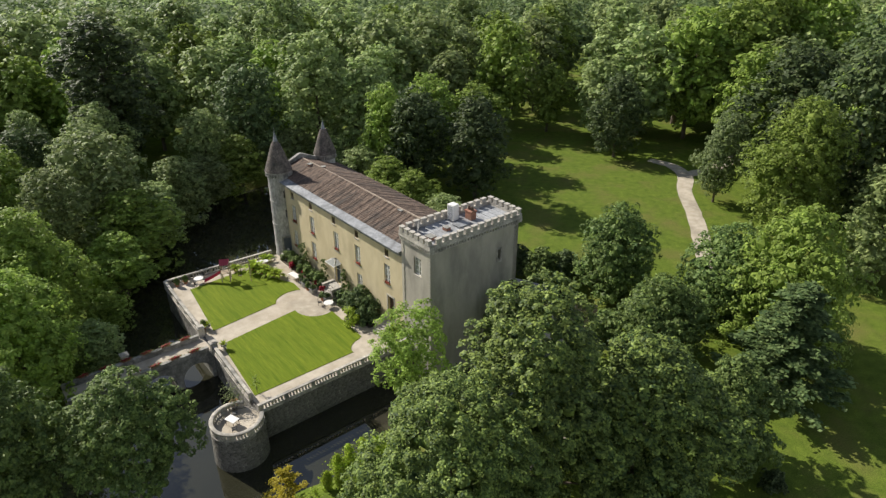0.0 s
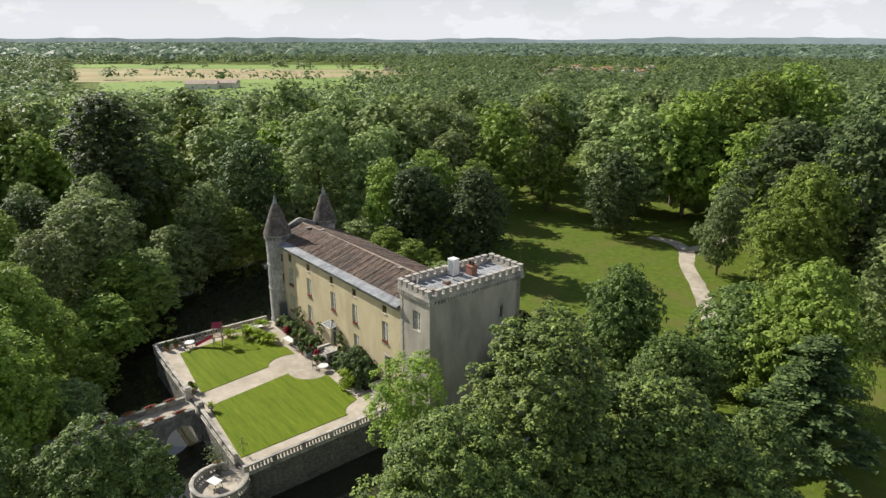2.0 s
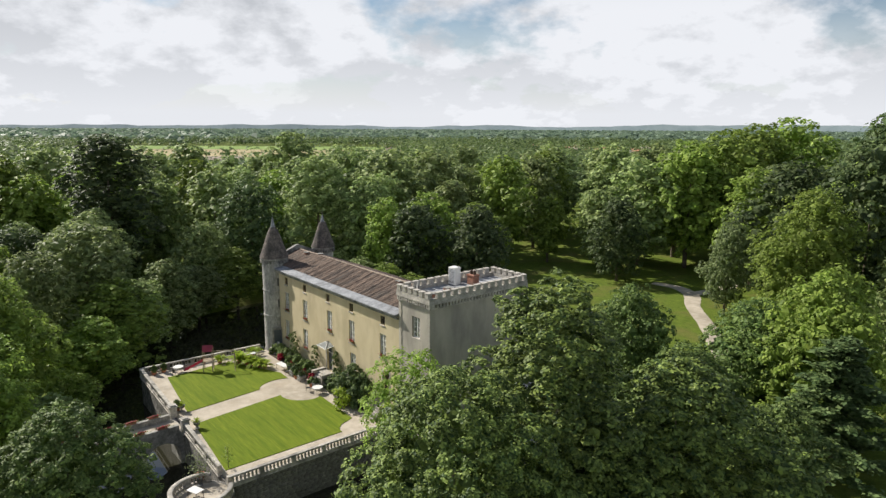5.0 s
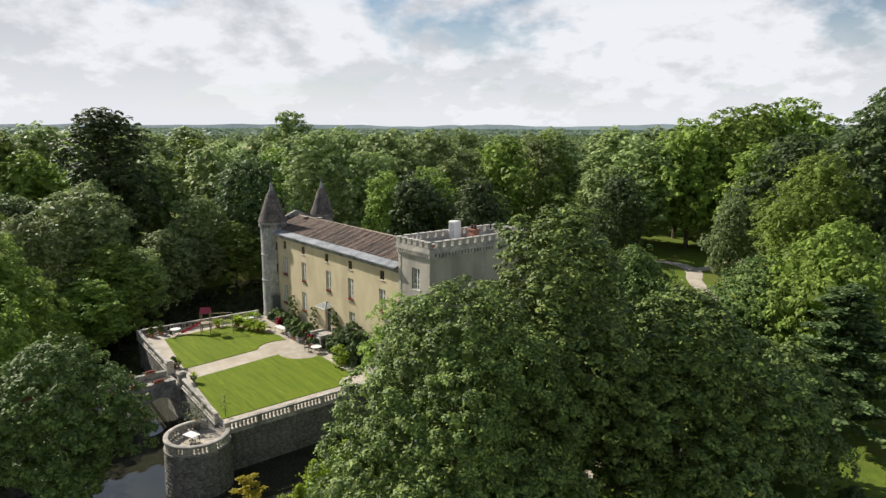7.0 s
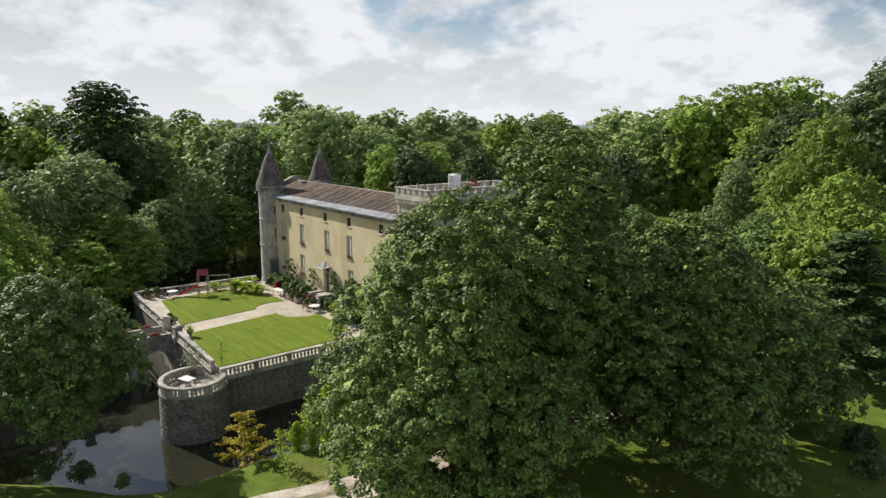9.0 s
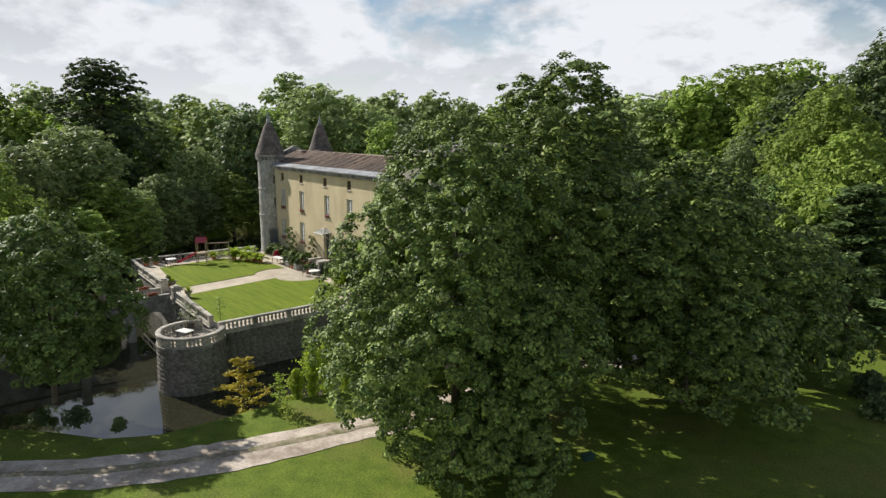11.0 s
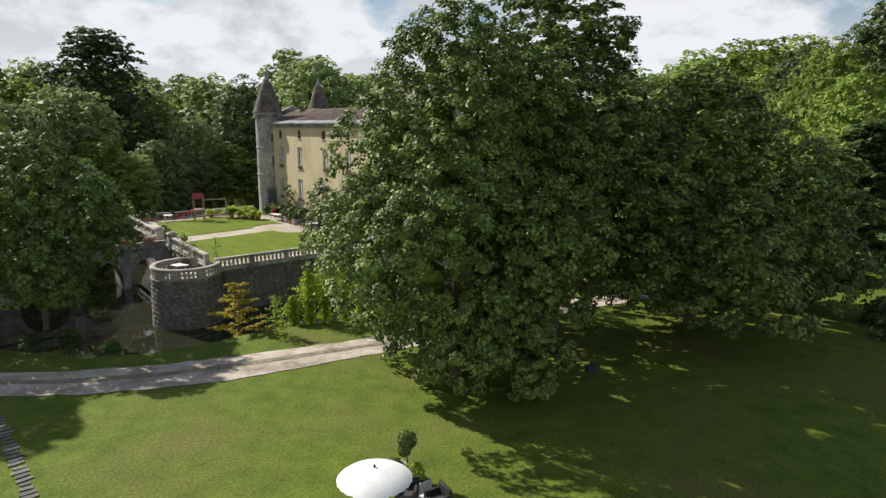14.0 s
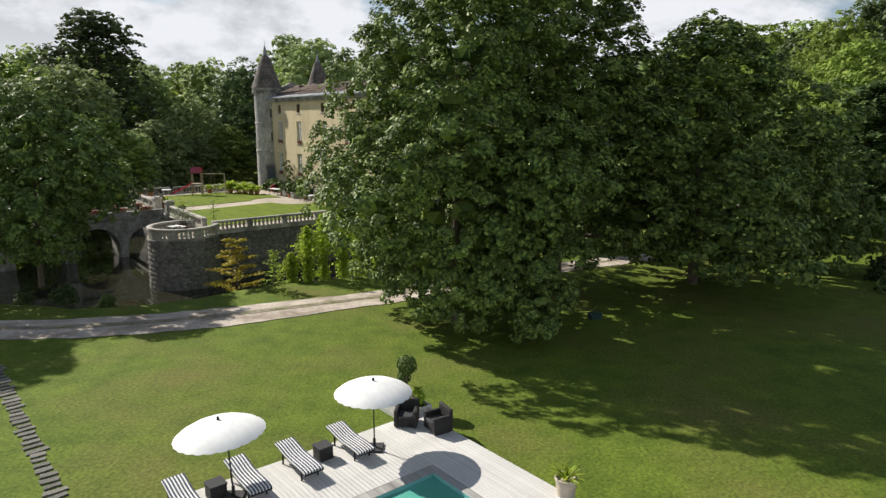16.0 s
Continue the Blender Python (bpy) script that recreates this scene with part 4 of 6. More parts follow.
# ---- trees ----
tree_kind("hero", 11, 19.5, 8.3, 0.4, 76, 50, 70, 0.165, LEAF_LIMETREE, "overhang", 0.27, 0.7)
tree_kind("hero_tall", 12, 24.5, 6.6, 0.6, 56, 38, 50, 0.2, LEAF_LIMETREE, "peak", 0.2, 0.7)
tree_kind("broad_near", 13, 17.0, 7.0, 0.8, 60, 36, 46, 0.21, LEAF_LIMETREE, "skirt", 0.2, 0.6)
tree_kind("small_light", 14, 11.5, 4.8, 0.6, 54, 20, 34, 0.22, LEAF_MID, "skirt", 0.3)
tree_kind("left_near", 15, 13.0, 6.2, 2.0, 52, 30, 42, 0.22, LEAF_MID, "overhang", 0.25)
for k in range(4):
    tree_kind("wood%d" % k, 21 + k, 22.0, 7.0, (1.5, 2.5, 1.5, 4)[k], 46, 13, 15, 0.5, LEAF_WOOD, ("round", "column", "skirt", "round")[k], 0.5)
for k in range(2):
    tree_kind("light%d" % k, 31 + k, 21.0, 7.0, 2.0, 46, 13, 15, 0.5, LEAF_LIGHT, ("round", "skirt")[k], 0.5)
for k in range(2):
    tree_kind("dark%d" % k, 41 + k, 22.0, 7.0, 1.5, 46, 13, 15, 0.48, LEAF_DARK, ("skirt", "round")[k], 0.5)
tree_kind("grey", 51, 19.0, 7.0, 2.0, 50, 15, 15, 0.42, LEAF_GREY, "round", 0.45)
tree_kind("conifer", 52, 31.0, 8.0, 3.0, 70, 13, 14, 0.5, LEAF_DARK, "column", 0.45)
tree_kind("tall_light", 65, 32.0, 9.5, 2.0, 90, 18, 20, 0.42, LEAF_LIGHT, "round", 0.45)
tree_kind("feather", 63, 14.0, 4.0, 3.0, 40, 12, 30, 0.2, LEAF_LIGHT, "round", 0.0)
tree_kind("feather_green", 64, 12.0, 3.0, 0.6, 26, 12, 24, 0.26, LEAF_MID, "column", 0.3)
tree_kind("park", 61, 16.0, 7.4, 0.8, 80, 17, 22, 0.34, LEAF_MID, "skirt", 0.45)
tree_kind("park_light", 62, 17.0, 7.4, 0.8, 80, 17, 22, 0.34, LEAF_LIGHT, "skirt", 0.45)
for k in range(3):
    tree_kind("back%d" % k, 71 + k, 22.0, 7.0, 2.0, 42, 9, 10, 0.75, (LEAF_WOOD, LEAF_WOOD, LEAF_LIGHT)[k], ("round", "column", "round")[k], 0.5)

big = tree("hero", 0.6, 34.0, 19.5, "huge dense green lime tree with branches sweeping to the lawn", 20, wide=1.03)
part("lower_bough", crown_mesh("lower_bough", 19, 11.2, 3.3, 0.3, 34, 26, 62, 0.165, LEAF_LIMETREE, "skirt", 0.2, 0.7)[0], None, big, m=pose(0, 0, 0, 0, 0, -20) @ pose(3.0, -3.4, 0))
tree("hero_tall", 7.1, 41.0, 24.3, "tall dense green deciduous tree with upright crown", 70, wide=1.22)
tree("broad_near", 16.8, 42.5, 17.4, "broad dense green tree with low branches on the lawn", 10, wide=1.22)
tree("small_light", 27.0, 47.5, 11.8, "rounded light green tree at the edge of the lawn", 0)
tree("left_near", -27.6, 42.6, 12.7, "spreading green tree leaning over the moat", 40)
tree("left_near", -36.8, 38.8, 16.5, "pale green spreading tree beside the moat", 190, wide=0.82)
tree("park_light", -45.0, 56.0, 15.5, "bright green broad tree beside the moat", 15)
tree("park_light", -50.0, 68.0, 17.0, "bright green broad tree beside the moat", 75)
tree("wood2", -59.0, 102.0, 18.5, "soft green willow-like tree above the water", 15, wide=1.2)
tree("wood0", -55.0, 84.0, 17.0, "", 35)
tree("conifer", -64.7, 123.8, 33.0, "tall dark conifer rising above the woods", 0, wide=1.45)
tree("wood1", -38.0, 164.0, 33.0, "", 140)
tree("park", 24.0, 78.5, 13.5, "round dark green tree on the park lawn", 90, wide=0.9)
tree("park", 36.5, 71.5, 13.5, "large dense dark green tree on the lawn", 10, wide=1.1)
tree("park", 25.5, 63.5, 11.0, "dark green tree beside the moat", 120, wide=1.1)
tree("feather", -3.0, 52.6, 15.6, "slender sparse light green tree on the moat bank", 25, z=-1.0)
tree("feather_green", 6.6, 64.2, 12.5, "leafy green tree growing beside the keep wall", 130, z=-2.2, wide=0.85)
tree("park_light", 41.0, 65.0, 18.6, "light green spreading tree on the lawn", 45, wide=0.9)
tree("tall_light", 52.5, 91.0, 25.5, "tall bright green tree beside the gravel path", 310, wide=1.05)
tree("grey", 50.5, 112.0, 17.0, "lone silver-green tree beside the gravel path", 60, wide=0.8)
tree("dark1", 64.5, 96.0, 33.0, "very tall dark green tree beside the lawn", 200, wide=0.85)
tree("tall_light", 73.0, 104.0, 32.0, "very tall bright green tree beside the lawn", 100)
tree("wood0", 60.0, 80.0, 19.0, "", 77)
tree("dark0", 38.0, 138.0, 19.0, "dark spreading tree at the far edge of the lawn", 55, wide=1.1)
tree("dark0", 6.0, 114.0, 20.0, "dark dense tree rising behind the chateau", 15, wide=1.15)
tree("dark1", -5.0, 119.0, 20.0, "dark dense tree rising behind the chateau", 75, wide=1.1)
tree("light0", -11.0, 121.0, 20.0, "bright feathery tree behind the chateau roof", 300, wide=0.8)

for x, y, h, a in ((58, 152, 30.5, 40), (68, 156, 33, 130), (78, 163, 34.5, 220), (90, 168, 36, 310), (84, 122, 37, 70)):
    tree("light0" if a != 70 else "dark0", x, y, h, "tall bright green tree at the edge of the park" if a != 70 else "tall dark green tree at the edge of the park", a, wide=1.05)
# a belt of trees leaning over the far and left banks
belt = random.Random(8)
for i in range(13, len(BANK)):
    (ax, ay), (bx, by) = BANK[i], BANK[(i + 1) % len(BANK)]
    L = math.hypot(bx - ax, by - ay)
    for k in range(max(1, int(L / 6.5))):
        f = (k + 0.5) / max(1, int(L / 6.5))
        ox, oy = (by - ay) / L, -(bx - ax) / L
        x, y = ax + (bx - ax) * f + ox * -0.6, ay + (by - ay) * f + oy * -0.6
        if abs(x + 39.5) < 4 and abs(y - 55) < 4 or y < 52 or x > 6:
            continue
        tree(belt.choice(["wood2", "light1", "wood0", "light1", "wood2"]), x, y, belt.uniform(9, 13.5) * (0.6 if y < 72 and x < -30 else 1.0), "leafy tree overhanging the moat", belt.uniform(0, 360), z=-1.4, wide=belt.uniform(1.3, 1.7), group="moat side trees")
rng = random.Random(5)
placed = [(9, 113), (-3, 117), (-11, 121), (62, 96), (71, 104), (-58, 101), (-64.7, 123.8), (-38, 164), (-49, 67), (-45, 56), (-55, 84), (53, 115), (60, 80), (-52, 110), (50, 90), (58, 152), (68, 156), (78, 163), (90, 168), (84, 122), (38, 138)]
kinds = ["wood0", "wood1", "wood2", "wood3", "wood0", "light0", "light1", "light0", "dark0", "dark1", "grey"]


def free(x, y, gap):
    return all((x - a) ** 2 + (y - b) ** 2 > gap * gap for a, b in placed)


def in_clearing(x, y):
    if float(bank_distance(np.array([x]), np.array([y]))[0]) > -3.0:
        return True
    if 8 < x < 61 and 74 < y < 143:
        return True
    if x > -50 and y < 104 and x < 66:
        return True
    return abs(x + 80) < 9 and abs(y - 110) < 9


count = 0
for _ in range(9000):
    if count >= 114:
        break
    y = rng.uniform(44, 215)
    x = rng.uniform(-0.78 * y - 14, 0.78 * y + 14)
    gap = 9.0 + (y - 100) * 0.03 if y > 100 else 8.5
    if in_clearing(x, y) or not free(x, y, gap):
        continue
    placed.append((x, y))
    count += 1
    h = rng.uniform(21, 27.5) * (1.16 if x > 58 else 0.72 if x < -32 and y < 128 else 0.8 if -10 < x < 44 and y < 160 else 1.05)
    tree(rng.choice(kinds) if math.hypot(x, y) < 150 else rng.choice(["back0", "back1", "back2", "back0"]), x, y, h, "", rng.uniform(0, 360), wide=rng.uniform(1.0, 1.25), group="park woods")


# ---- far woods, fields and village ----
def far_woods(name, label, seed, near, far, spacing, leaves, size, blob, keep_out, leaf=None):
    rng = np.random.default_rng(seed)
    pts = []
    n = int(0.5 * (far * far - near * near) * 1.55 / (spacing * spacing))
    r = np.sqrt(rng.uniform(near * near, far * far, n))
    a = rng.uniform(-0.78, 0.78, n)
    x, y = r * np.sin(a), r * np.cos(a)
    ok = ~keep_out(x, y)
    x, y = x[ok], y[ok]
    h = rng.uniform(0.75, 1.2, len(x)) * blob[1]
    w = rng.uniform(0.75, 1.25, len(x)) * blob[0]
    d = rng.normal(0, 1, (len(x), leaves, 3))
    d[:, :, 2] = np.abs(d[:, :, 2]) * 0.9
    d /= np.linalg.norm(d, axis=2, keepdims=True)
    off = d * rng.uniform(0.7, 1.1, (len(x), leaves, 1)) * np.stack([w, w, h * 0.62], 1)[:, None]
    c = np.stack([x, y, h * 0.4], 1)[:, None] + off
    v, f = leaf_quads(rng, c.reshape(-1, 3), d.reshape(-1, 3), size)
    return tagged(new(name, array_mesh(name, v, f, leaf or LEAF_FAR)), label, "woods", kind="stuff")


def fields(x, y):
    """Open farmland to the left and a village to the right, with a few hedge lines left standing."""
    hedge = (np.abs((y * 0.9 + x * 0.25) % 210 - 100) < 7) & (y > 430)
    a = (x > -0.56 * y) & (x < -0.015 * y - 45 + 40 * np.sin(y * 0.041)) & (y > 345) & (y < 1090) & ~hedge
    b = (x > 0.13 * y) & (x < 0.34 * y) & (y > 640) & (y < 1010) & (np.sin(x * 0.19) * np.cos(y * 0.15) > -0.3)
    return a | b


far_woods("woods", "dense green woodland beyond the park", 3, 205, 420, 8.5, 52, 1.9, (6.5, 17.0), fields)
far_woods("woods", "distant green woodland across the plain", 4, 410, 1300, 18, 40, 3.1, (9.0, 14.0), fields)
# outermost layer takes the leaf colour with haze mixed in
far_woods("woods", "far woodland reaching the horizon, haze tinted into its leaves", 6, 1250, 4300, 42, 12, 15.0, (30.0, 15.0), lambda x, y: x > 1e9, LEAF_HAZED)
DRY = surface("dry_field", (0.32, 0.26, 0.13), (0.44, 0.36, 0.2), 0.01, (0.17, 0.23, 0.06), 0.006, rough=0.95)
GREENF = surface("green_field", (0.17, 0.26, 0.05), (0.24, 0.33, 0.08), 0.01, rough=0.95)
tagged(part("field", prism([(-190, 345), (-6, 345), (-18, 780), (-330, 640)], 0.0, 0.3), GREENF), "pale green meadow in the distance", "field", kind="structure")
tagged(part("field", prism([(-420, 650), (-330, 640.5), (-18, 780.5), (-20, 930), (-560, 930)], 0.0, 0.32), DRY), "dry tan stubble field in the distance", "field", kind="structure")
tagged(part("field", prism([(-560, 930.5), (-20, 930.5), (-22, 1090), (-600, 1090)], 0.0, 0.34), GREENF), "bright green farm field in the distance", "field", kind="structure")
# low wooded ridge along the horizon, its pale blue colour standing for haze
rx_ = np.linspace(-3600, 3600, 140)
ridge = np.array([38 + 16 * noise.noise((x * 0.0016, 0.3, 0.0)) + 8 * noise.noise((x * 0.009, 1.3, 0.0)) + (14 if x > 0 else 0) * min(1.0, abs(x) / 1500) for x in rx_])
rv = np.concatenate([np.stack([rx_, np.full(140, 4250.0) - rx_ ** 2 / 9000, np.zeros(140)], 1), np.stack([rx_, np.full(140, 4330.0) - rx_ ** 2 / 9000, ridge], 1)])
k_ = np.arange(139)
tagged(new("backdrop", array_mesh("backdrop", rv, np.stack([k_, k_ + 1, k_ + 141, k_ + 140], 1), surface("haze_tinted_ridge", (0.22, 0.28, 0.29), (0.28, 0.34, 0.35), 0.01, rough=0.95))), "low wooded ridge on the horizon, coloured blue-green for haze", "hills", kind="structure")

# village of low houses
ROOFS = [surface("orange_roof_tile", (0.42, 0.22, 0.13), (0.52, 0.3, 0.19), 0.3, rough=0.9), surface("pale_roof_tile", (0.42, 0.33, 0.27), (0.52, 0.42, 0.35), 0.3, rough=0.9)]
WALLS = plain("white_render", (0.7, 0.66, 0.6), 0.9)
hv = random.Random(15)


def house(x, y, l, w, h, turn, roof):
    th = thing("house", "small pale rendered house with low tiled roof in the distance", "house", pose(x, y, 0, 0, 0, turn), "village houses")
    wl_ = part("wall", boxes((-l / 2, l / 2, -w / 2, w / 2, 0, h)), WALLS, th)
    bm = bmesh.new()
    e = 0.6
    pts = [(-l / 2 - e, -w / 2 - e, h), (l / 2 + e, -w / 2 - e, h), (l / 2 + e, 0, h + w * 0.22), (-l / 2 - e, 0, h + w * 0.22), (l / 2 + e, w / 2 + e, h), (-l / 2 - e, w / 2 + e, h)]
    v = [bm.verts.new(p) for p in pts]
    bm.faces.new(v[:4])
    bm.faces.new((v[3], v[2], v[4], v[5]))
    bm.faces.new((v[0], v[3], v[5]))
    bm.faces.new((v[1], v[4], v[2]))
    part("roof", bm, roof, th)
    for k in (-0.25, 0.25):
        part("window", boxes((k * l - 0.7, k * l + 0.7, -w / 2 - 0.05, -w / 2 - 0.004, 1.0, 2.3)), BLUEGREY, th)


for k in range(34):
    y = hv.uniform(660, 1000)
    house(y * hv.uniform(0.14, 0.33), y, hv.uniform(11, 20), hv.uniform(8, 11), hv.uniform(3.2, 5.5), hv.uniform(-50, 50), ROOFS[k % 2])
for x, y, l in ((-205, 565, 26), (-188, 580, 18), (-30, 905, 26), (-70, 900, 18)):
    house(x, y, l, 12, 4.5, hv.uniform(-30, 30), ROOFS[1])


# ---- terrace plants and furniture ----
SHRUBS = {}


def shrub_kind(key, seed, h, r, material, size=0.21, lobes=14, sprigs=12, leaves=8, shape="skirt", core=0.45):
    SHRUBS[key] = (crown_mesh("foliage", seed, h, r, 0.05, lobes, sprigs, leaves, size, material, shape, core)[0], h)


shrub_kind("dark", 61, 1.6, 1.0, LEAF_DARK)
shrub_kind("mid", 62, 1.4, 0.9, LEAF_MID)
shrub_kind("light", 63, 1.6, 1.1, LEAF_LIME, 0.14)
shrub_kind("silver", 64, 1.2, 0.8, LEAF_GREY)
shrub_kind("red", 65, 0.7, 0.45, PETAL_RED, 0.12, 8, 14, 7)
shrub_kind("tall", 66, 4.2, 1.0, LEAF_MID, 0.17, 12, 9, 9, "column", 0.0)
shrub_kind("bush", 67, 3.0, 2.2, LEAF_MID, 0.3, 22, 13, 9)
shrub_kind("bushdark", 68, 3.0, 2.2, LEAF_DARK, 0.3, 22, 13, 9)
STEM = mesh_of("stem", tube(tube(bmesh.new(), (0, 0, -0.1), (0.04, 0, 0.6), 0.05, 0.03, 6), (0, 0, 0.2), (-0.15, 0.1, 0.7), 0.03, 0.015, 5), BARK)


def shrub(key, m, h, label, name="shrub", wide=1.0, group=""):
    me, h0 = SHRUBS[key]
    s = h / h0
    th = thing(name, label, "shrub", m @ Matrix.Diagonal((s * wide, s * wide, s, 1)), group)
    part("stem", STEM, None, th)
    part("foliage", me, None, th)
    return th


rs = random.Random(12)
for i in range(26):
    x = -32.6 + i * 0.88
    if -21.6 < x < -18.4:
        continue
    key, lab = rs.choice([("dark", "dark green evergreen shrub in the facade bed"), ("mid", "leafy green shrub in the facade bed"), ("silver", "grey-green rounded shrub in the facade bed"), ("mid", "leafy green shrub in the facade bed")])
    shrub(key, at(x + rs.uniform(-0.2, 0.2), rs.uniform(-1.5, -0.6), TERRACE, rs.uniform(0, 360)), rs.uniform(0.9, 1.8), lab, wide=rs.uniform(0.9, 1.3), group="facade bed shrubs")
for x, y, h in ((-28.6, -0.5, 4.4), (-27.6, -0.55, 3.4), (-22.9, -0.4, 4.0), (-17.7, -0.45, 4.6), (-16.6, -0.5, 3.2)):
    shrub("tall", at(x, y, TERRACE, x * 40), h, "climbing rose trained up the ochre wall", "climbing_plant", 0.85)
shrub("bushdark", at(-12.6, -1.2, TERRACE, 30), 3.9, "large dark laurel against the facade", wide=0.85)
shrub("bushdark", at(-10.6, -1.0, TERRACE, 130), 3.4, "large dark laurel against the facade", wide=0.75)
shrub("bushdark", at(-15.0, -1.1, TERRACE, 230), 2.2, "dark rounded laurel against the facade", wide=0.9)
shrub("light", at(-11.9, -2.9, TERRACE, 30), 2.1, "clipped bright green rounded bush beside the steps", wide=1.25)
shrub("light", at(-5.9, -0.9, TERRACE, 70), 1.9, "bright green bush at the foot of the keep", wide=0.8)
for x, y in ((-26.7, -1.4), (-23.0, -1.7), (-29.8, -1.9), (-20.9, -1.9)):
    shrub("red", at(x, y, TERRACE, x * 30), 0.95, "red flowering plant in the facade bed", "flower_clump")
part_bed = tagged(part("flower_bed", prism([(-33.3, -2.1), (-21.8, -2.1), (-21.8, -0.1), (-33.3, -0.1)], TERRACE - 0.02, TERRACE + 0.08), surface("bed_soil", (0.06, 0.045, 0.03), (0.11, 0.085, 0.055), 3.0, rough=0.95, bump=0.6), m=CASTLE.copy()), "dark soil bed along the facade", "flower bed", kind="structure")
tagged(part("flower_bed", prism([(-18.2, -2.0), (-9.6, -2.0), (-9.6, -0.1), (-18.2, -0.1)], TERRACE - 0.02, TERRACE + 0.08), bpy.data.materials["bed_soil"], m=CASTLE.copy()), "dark soil bed along the facade", "flower bed", kind="structure")


def steps(m, width, n, rise, tread, landing, label):
    th = thing("stone_steps", label, "steps", m)
    for k in range(n):
        part("step", boxes((-width / 2, width / 2, -landing - (n - k) * tread, 0, k * rise, (k + 1) * rise - 0.003), bevel=0.012), STONE, th)
    for s in (-1, 1):
        x = s * (width / 2 + 0.17)
        part("cheek_wall", boxes((x - 0.16, x + 0.16, -landing - n * tread * 0.6, -0.003, 0, n * rise + 0.1), (x - 0.2, x + 0.2, -landing - n * tread * 0.6 - 0.04, -0.003, n * rise + 0.1, n * rise + 0.18)), STONE, th)
    return th


steps(at(-19.85, -0.05), 1.9, 6, 0.18, 0.28, 0.8, "pale stone entrance steps with low cheek walls")
steps(at(-7.55, -0.05), 1.7, 6, 0.195, 0.26, 0.7, "worn stone steps up to the side door")
steps(at(-34.9 + 1.83 * 0.917, 0.18 - 1.83 * 0.4, TERRACE, 66.5), 1.4, 3, 0.19, 0.28, 0.35, "small stone steps at the tower door")

TROUGH = mesh_of("trough", boxes((-0.48, 0.48, -0.1, 0.1, 0, 0.16), bevel=0.015), TERRACOTTA)
rng_f = np.random.default_rng(9)
pp = rng_f.normal(0, 1, (170, 3)) * np.array([0.24, 0.07, 0.06]) + np.array([0, -0.04, 0.24])
oo = np.tile(np.array([0, -0.4, 0.8]), (170, 1))
FLOWERS = array_mesh("flowers", *leaf_quads(rng_f, pp, oo, 0.1), PETAL_RED)
pp = rng_f.normal(0, 1, (120, 3)) * np.array([0.32, 0.1, 0.07]) + np.array([0, -0.02, 0.2])
GREENS = array_mesh("greenery", *leaf_quads(rng_f, pp, oo[:120], 0.13), LEAF_MID)


def flower_box(m, label):
    th = thing("flower_box", label, "flower box", m, "geranium boxes")
    part("trough", TROUGH, None, th)
    tagged(part("greenery", GREENS, None, th), kind="stuff")
    tagged(part("flowers", FLOWERS, None, th), "red geranium blooms", kind="stuff")


for h in openings + lower:
    flower_box(at((h[0] + h[1]) / 2, 0.05, h[2]), "terracotta box of red geraniums on a window sill")
for x in (-20.85, -17.75):
    for k in range(6):
        flower_box(at(x, -20.6 - k * 2.2, 2.58, 90), "terracotta box of red geraniums on the bridge parapet")

# palms, urns and pots
def frond_mesh(seed, n, length, width, lift, material, curl=1.0):
    rng = random.Random(seed)
    V, F = [], []
    for i in range(n):
        a = i * 2.39996 + rng.uniform(-0.2, 0.2)
        e = lift * rng.uniform(0.4, 1.1)
        L = length * rng.uniform(0.7, 1.1)
        d, sx = Vector((math.cos(a), math.sin(a), 0)), Vector((-math.sin(a), math.cos(a), 0))
        base = len(V)
        for k in range(6):
            f = k / 5
            p = d * (L * f * math.cos(e)) + Vector((0, 0, L * (f * math.sin(e) - 0.55 * curl * f * f)))
            w = width * math.sin(math.pi * (0.12 + 0.88 * f)) * (1 if k < 5 else 0.1)
            V += [p - sx * w + Vector((0, 0, 0.25 * w)), p, p + sx * w + Vector((0, 0, 0.25 * w))]
        for k in range(5):
            b = base + 3 * k
            F += [(b, b + 1, b + 4, b + 3), (b + 1, b + 2, b + 5, b + 4)]
    return array_mesh("fronds", [tuple(v) for v in V], F, material)


PALM = frond_mesh(3, 54, 1.75, 0.11, 1.3, LEAF_LIME)
SPIKY = frond_mesh(5, 46, 0.85, 0.035, 1.35, LEAF_LIME, 0.7)
POT = mesh_of("pot", lathe([(0.2, 0), (0.24, 0.03), (0.33, 0.42), (0.37, 0.44), (0.37, 0.5), (0.31, 0.5), (0.29, 0.4), (0.0, 0.4)], 14), TERRACOTTA)
URN = mesh_of("urn", lathe([(0.26, 0), (0.26, 0.08), (0.12, 0.14), (0.1, 0.3), (0.3, 0.45), (0.36, 0.66), (0.4, 0.72), (0.34, 0.72), (0.3, 0.6), (0.0, 0.6)], 14), STONE_GREY)


def potted(m, plant, pot, label, h=0.42, s=1.0, name="potted_plant", group=""):
    th = thing(name, label, "potted plant", m, group)
    part("pot", pot, None, th)
    part("plant", plant, None, th, m=Matrix.Translation((0, 0, h)) @ Matrix.Diagonal((s, s, s, 1)))


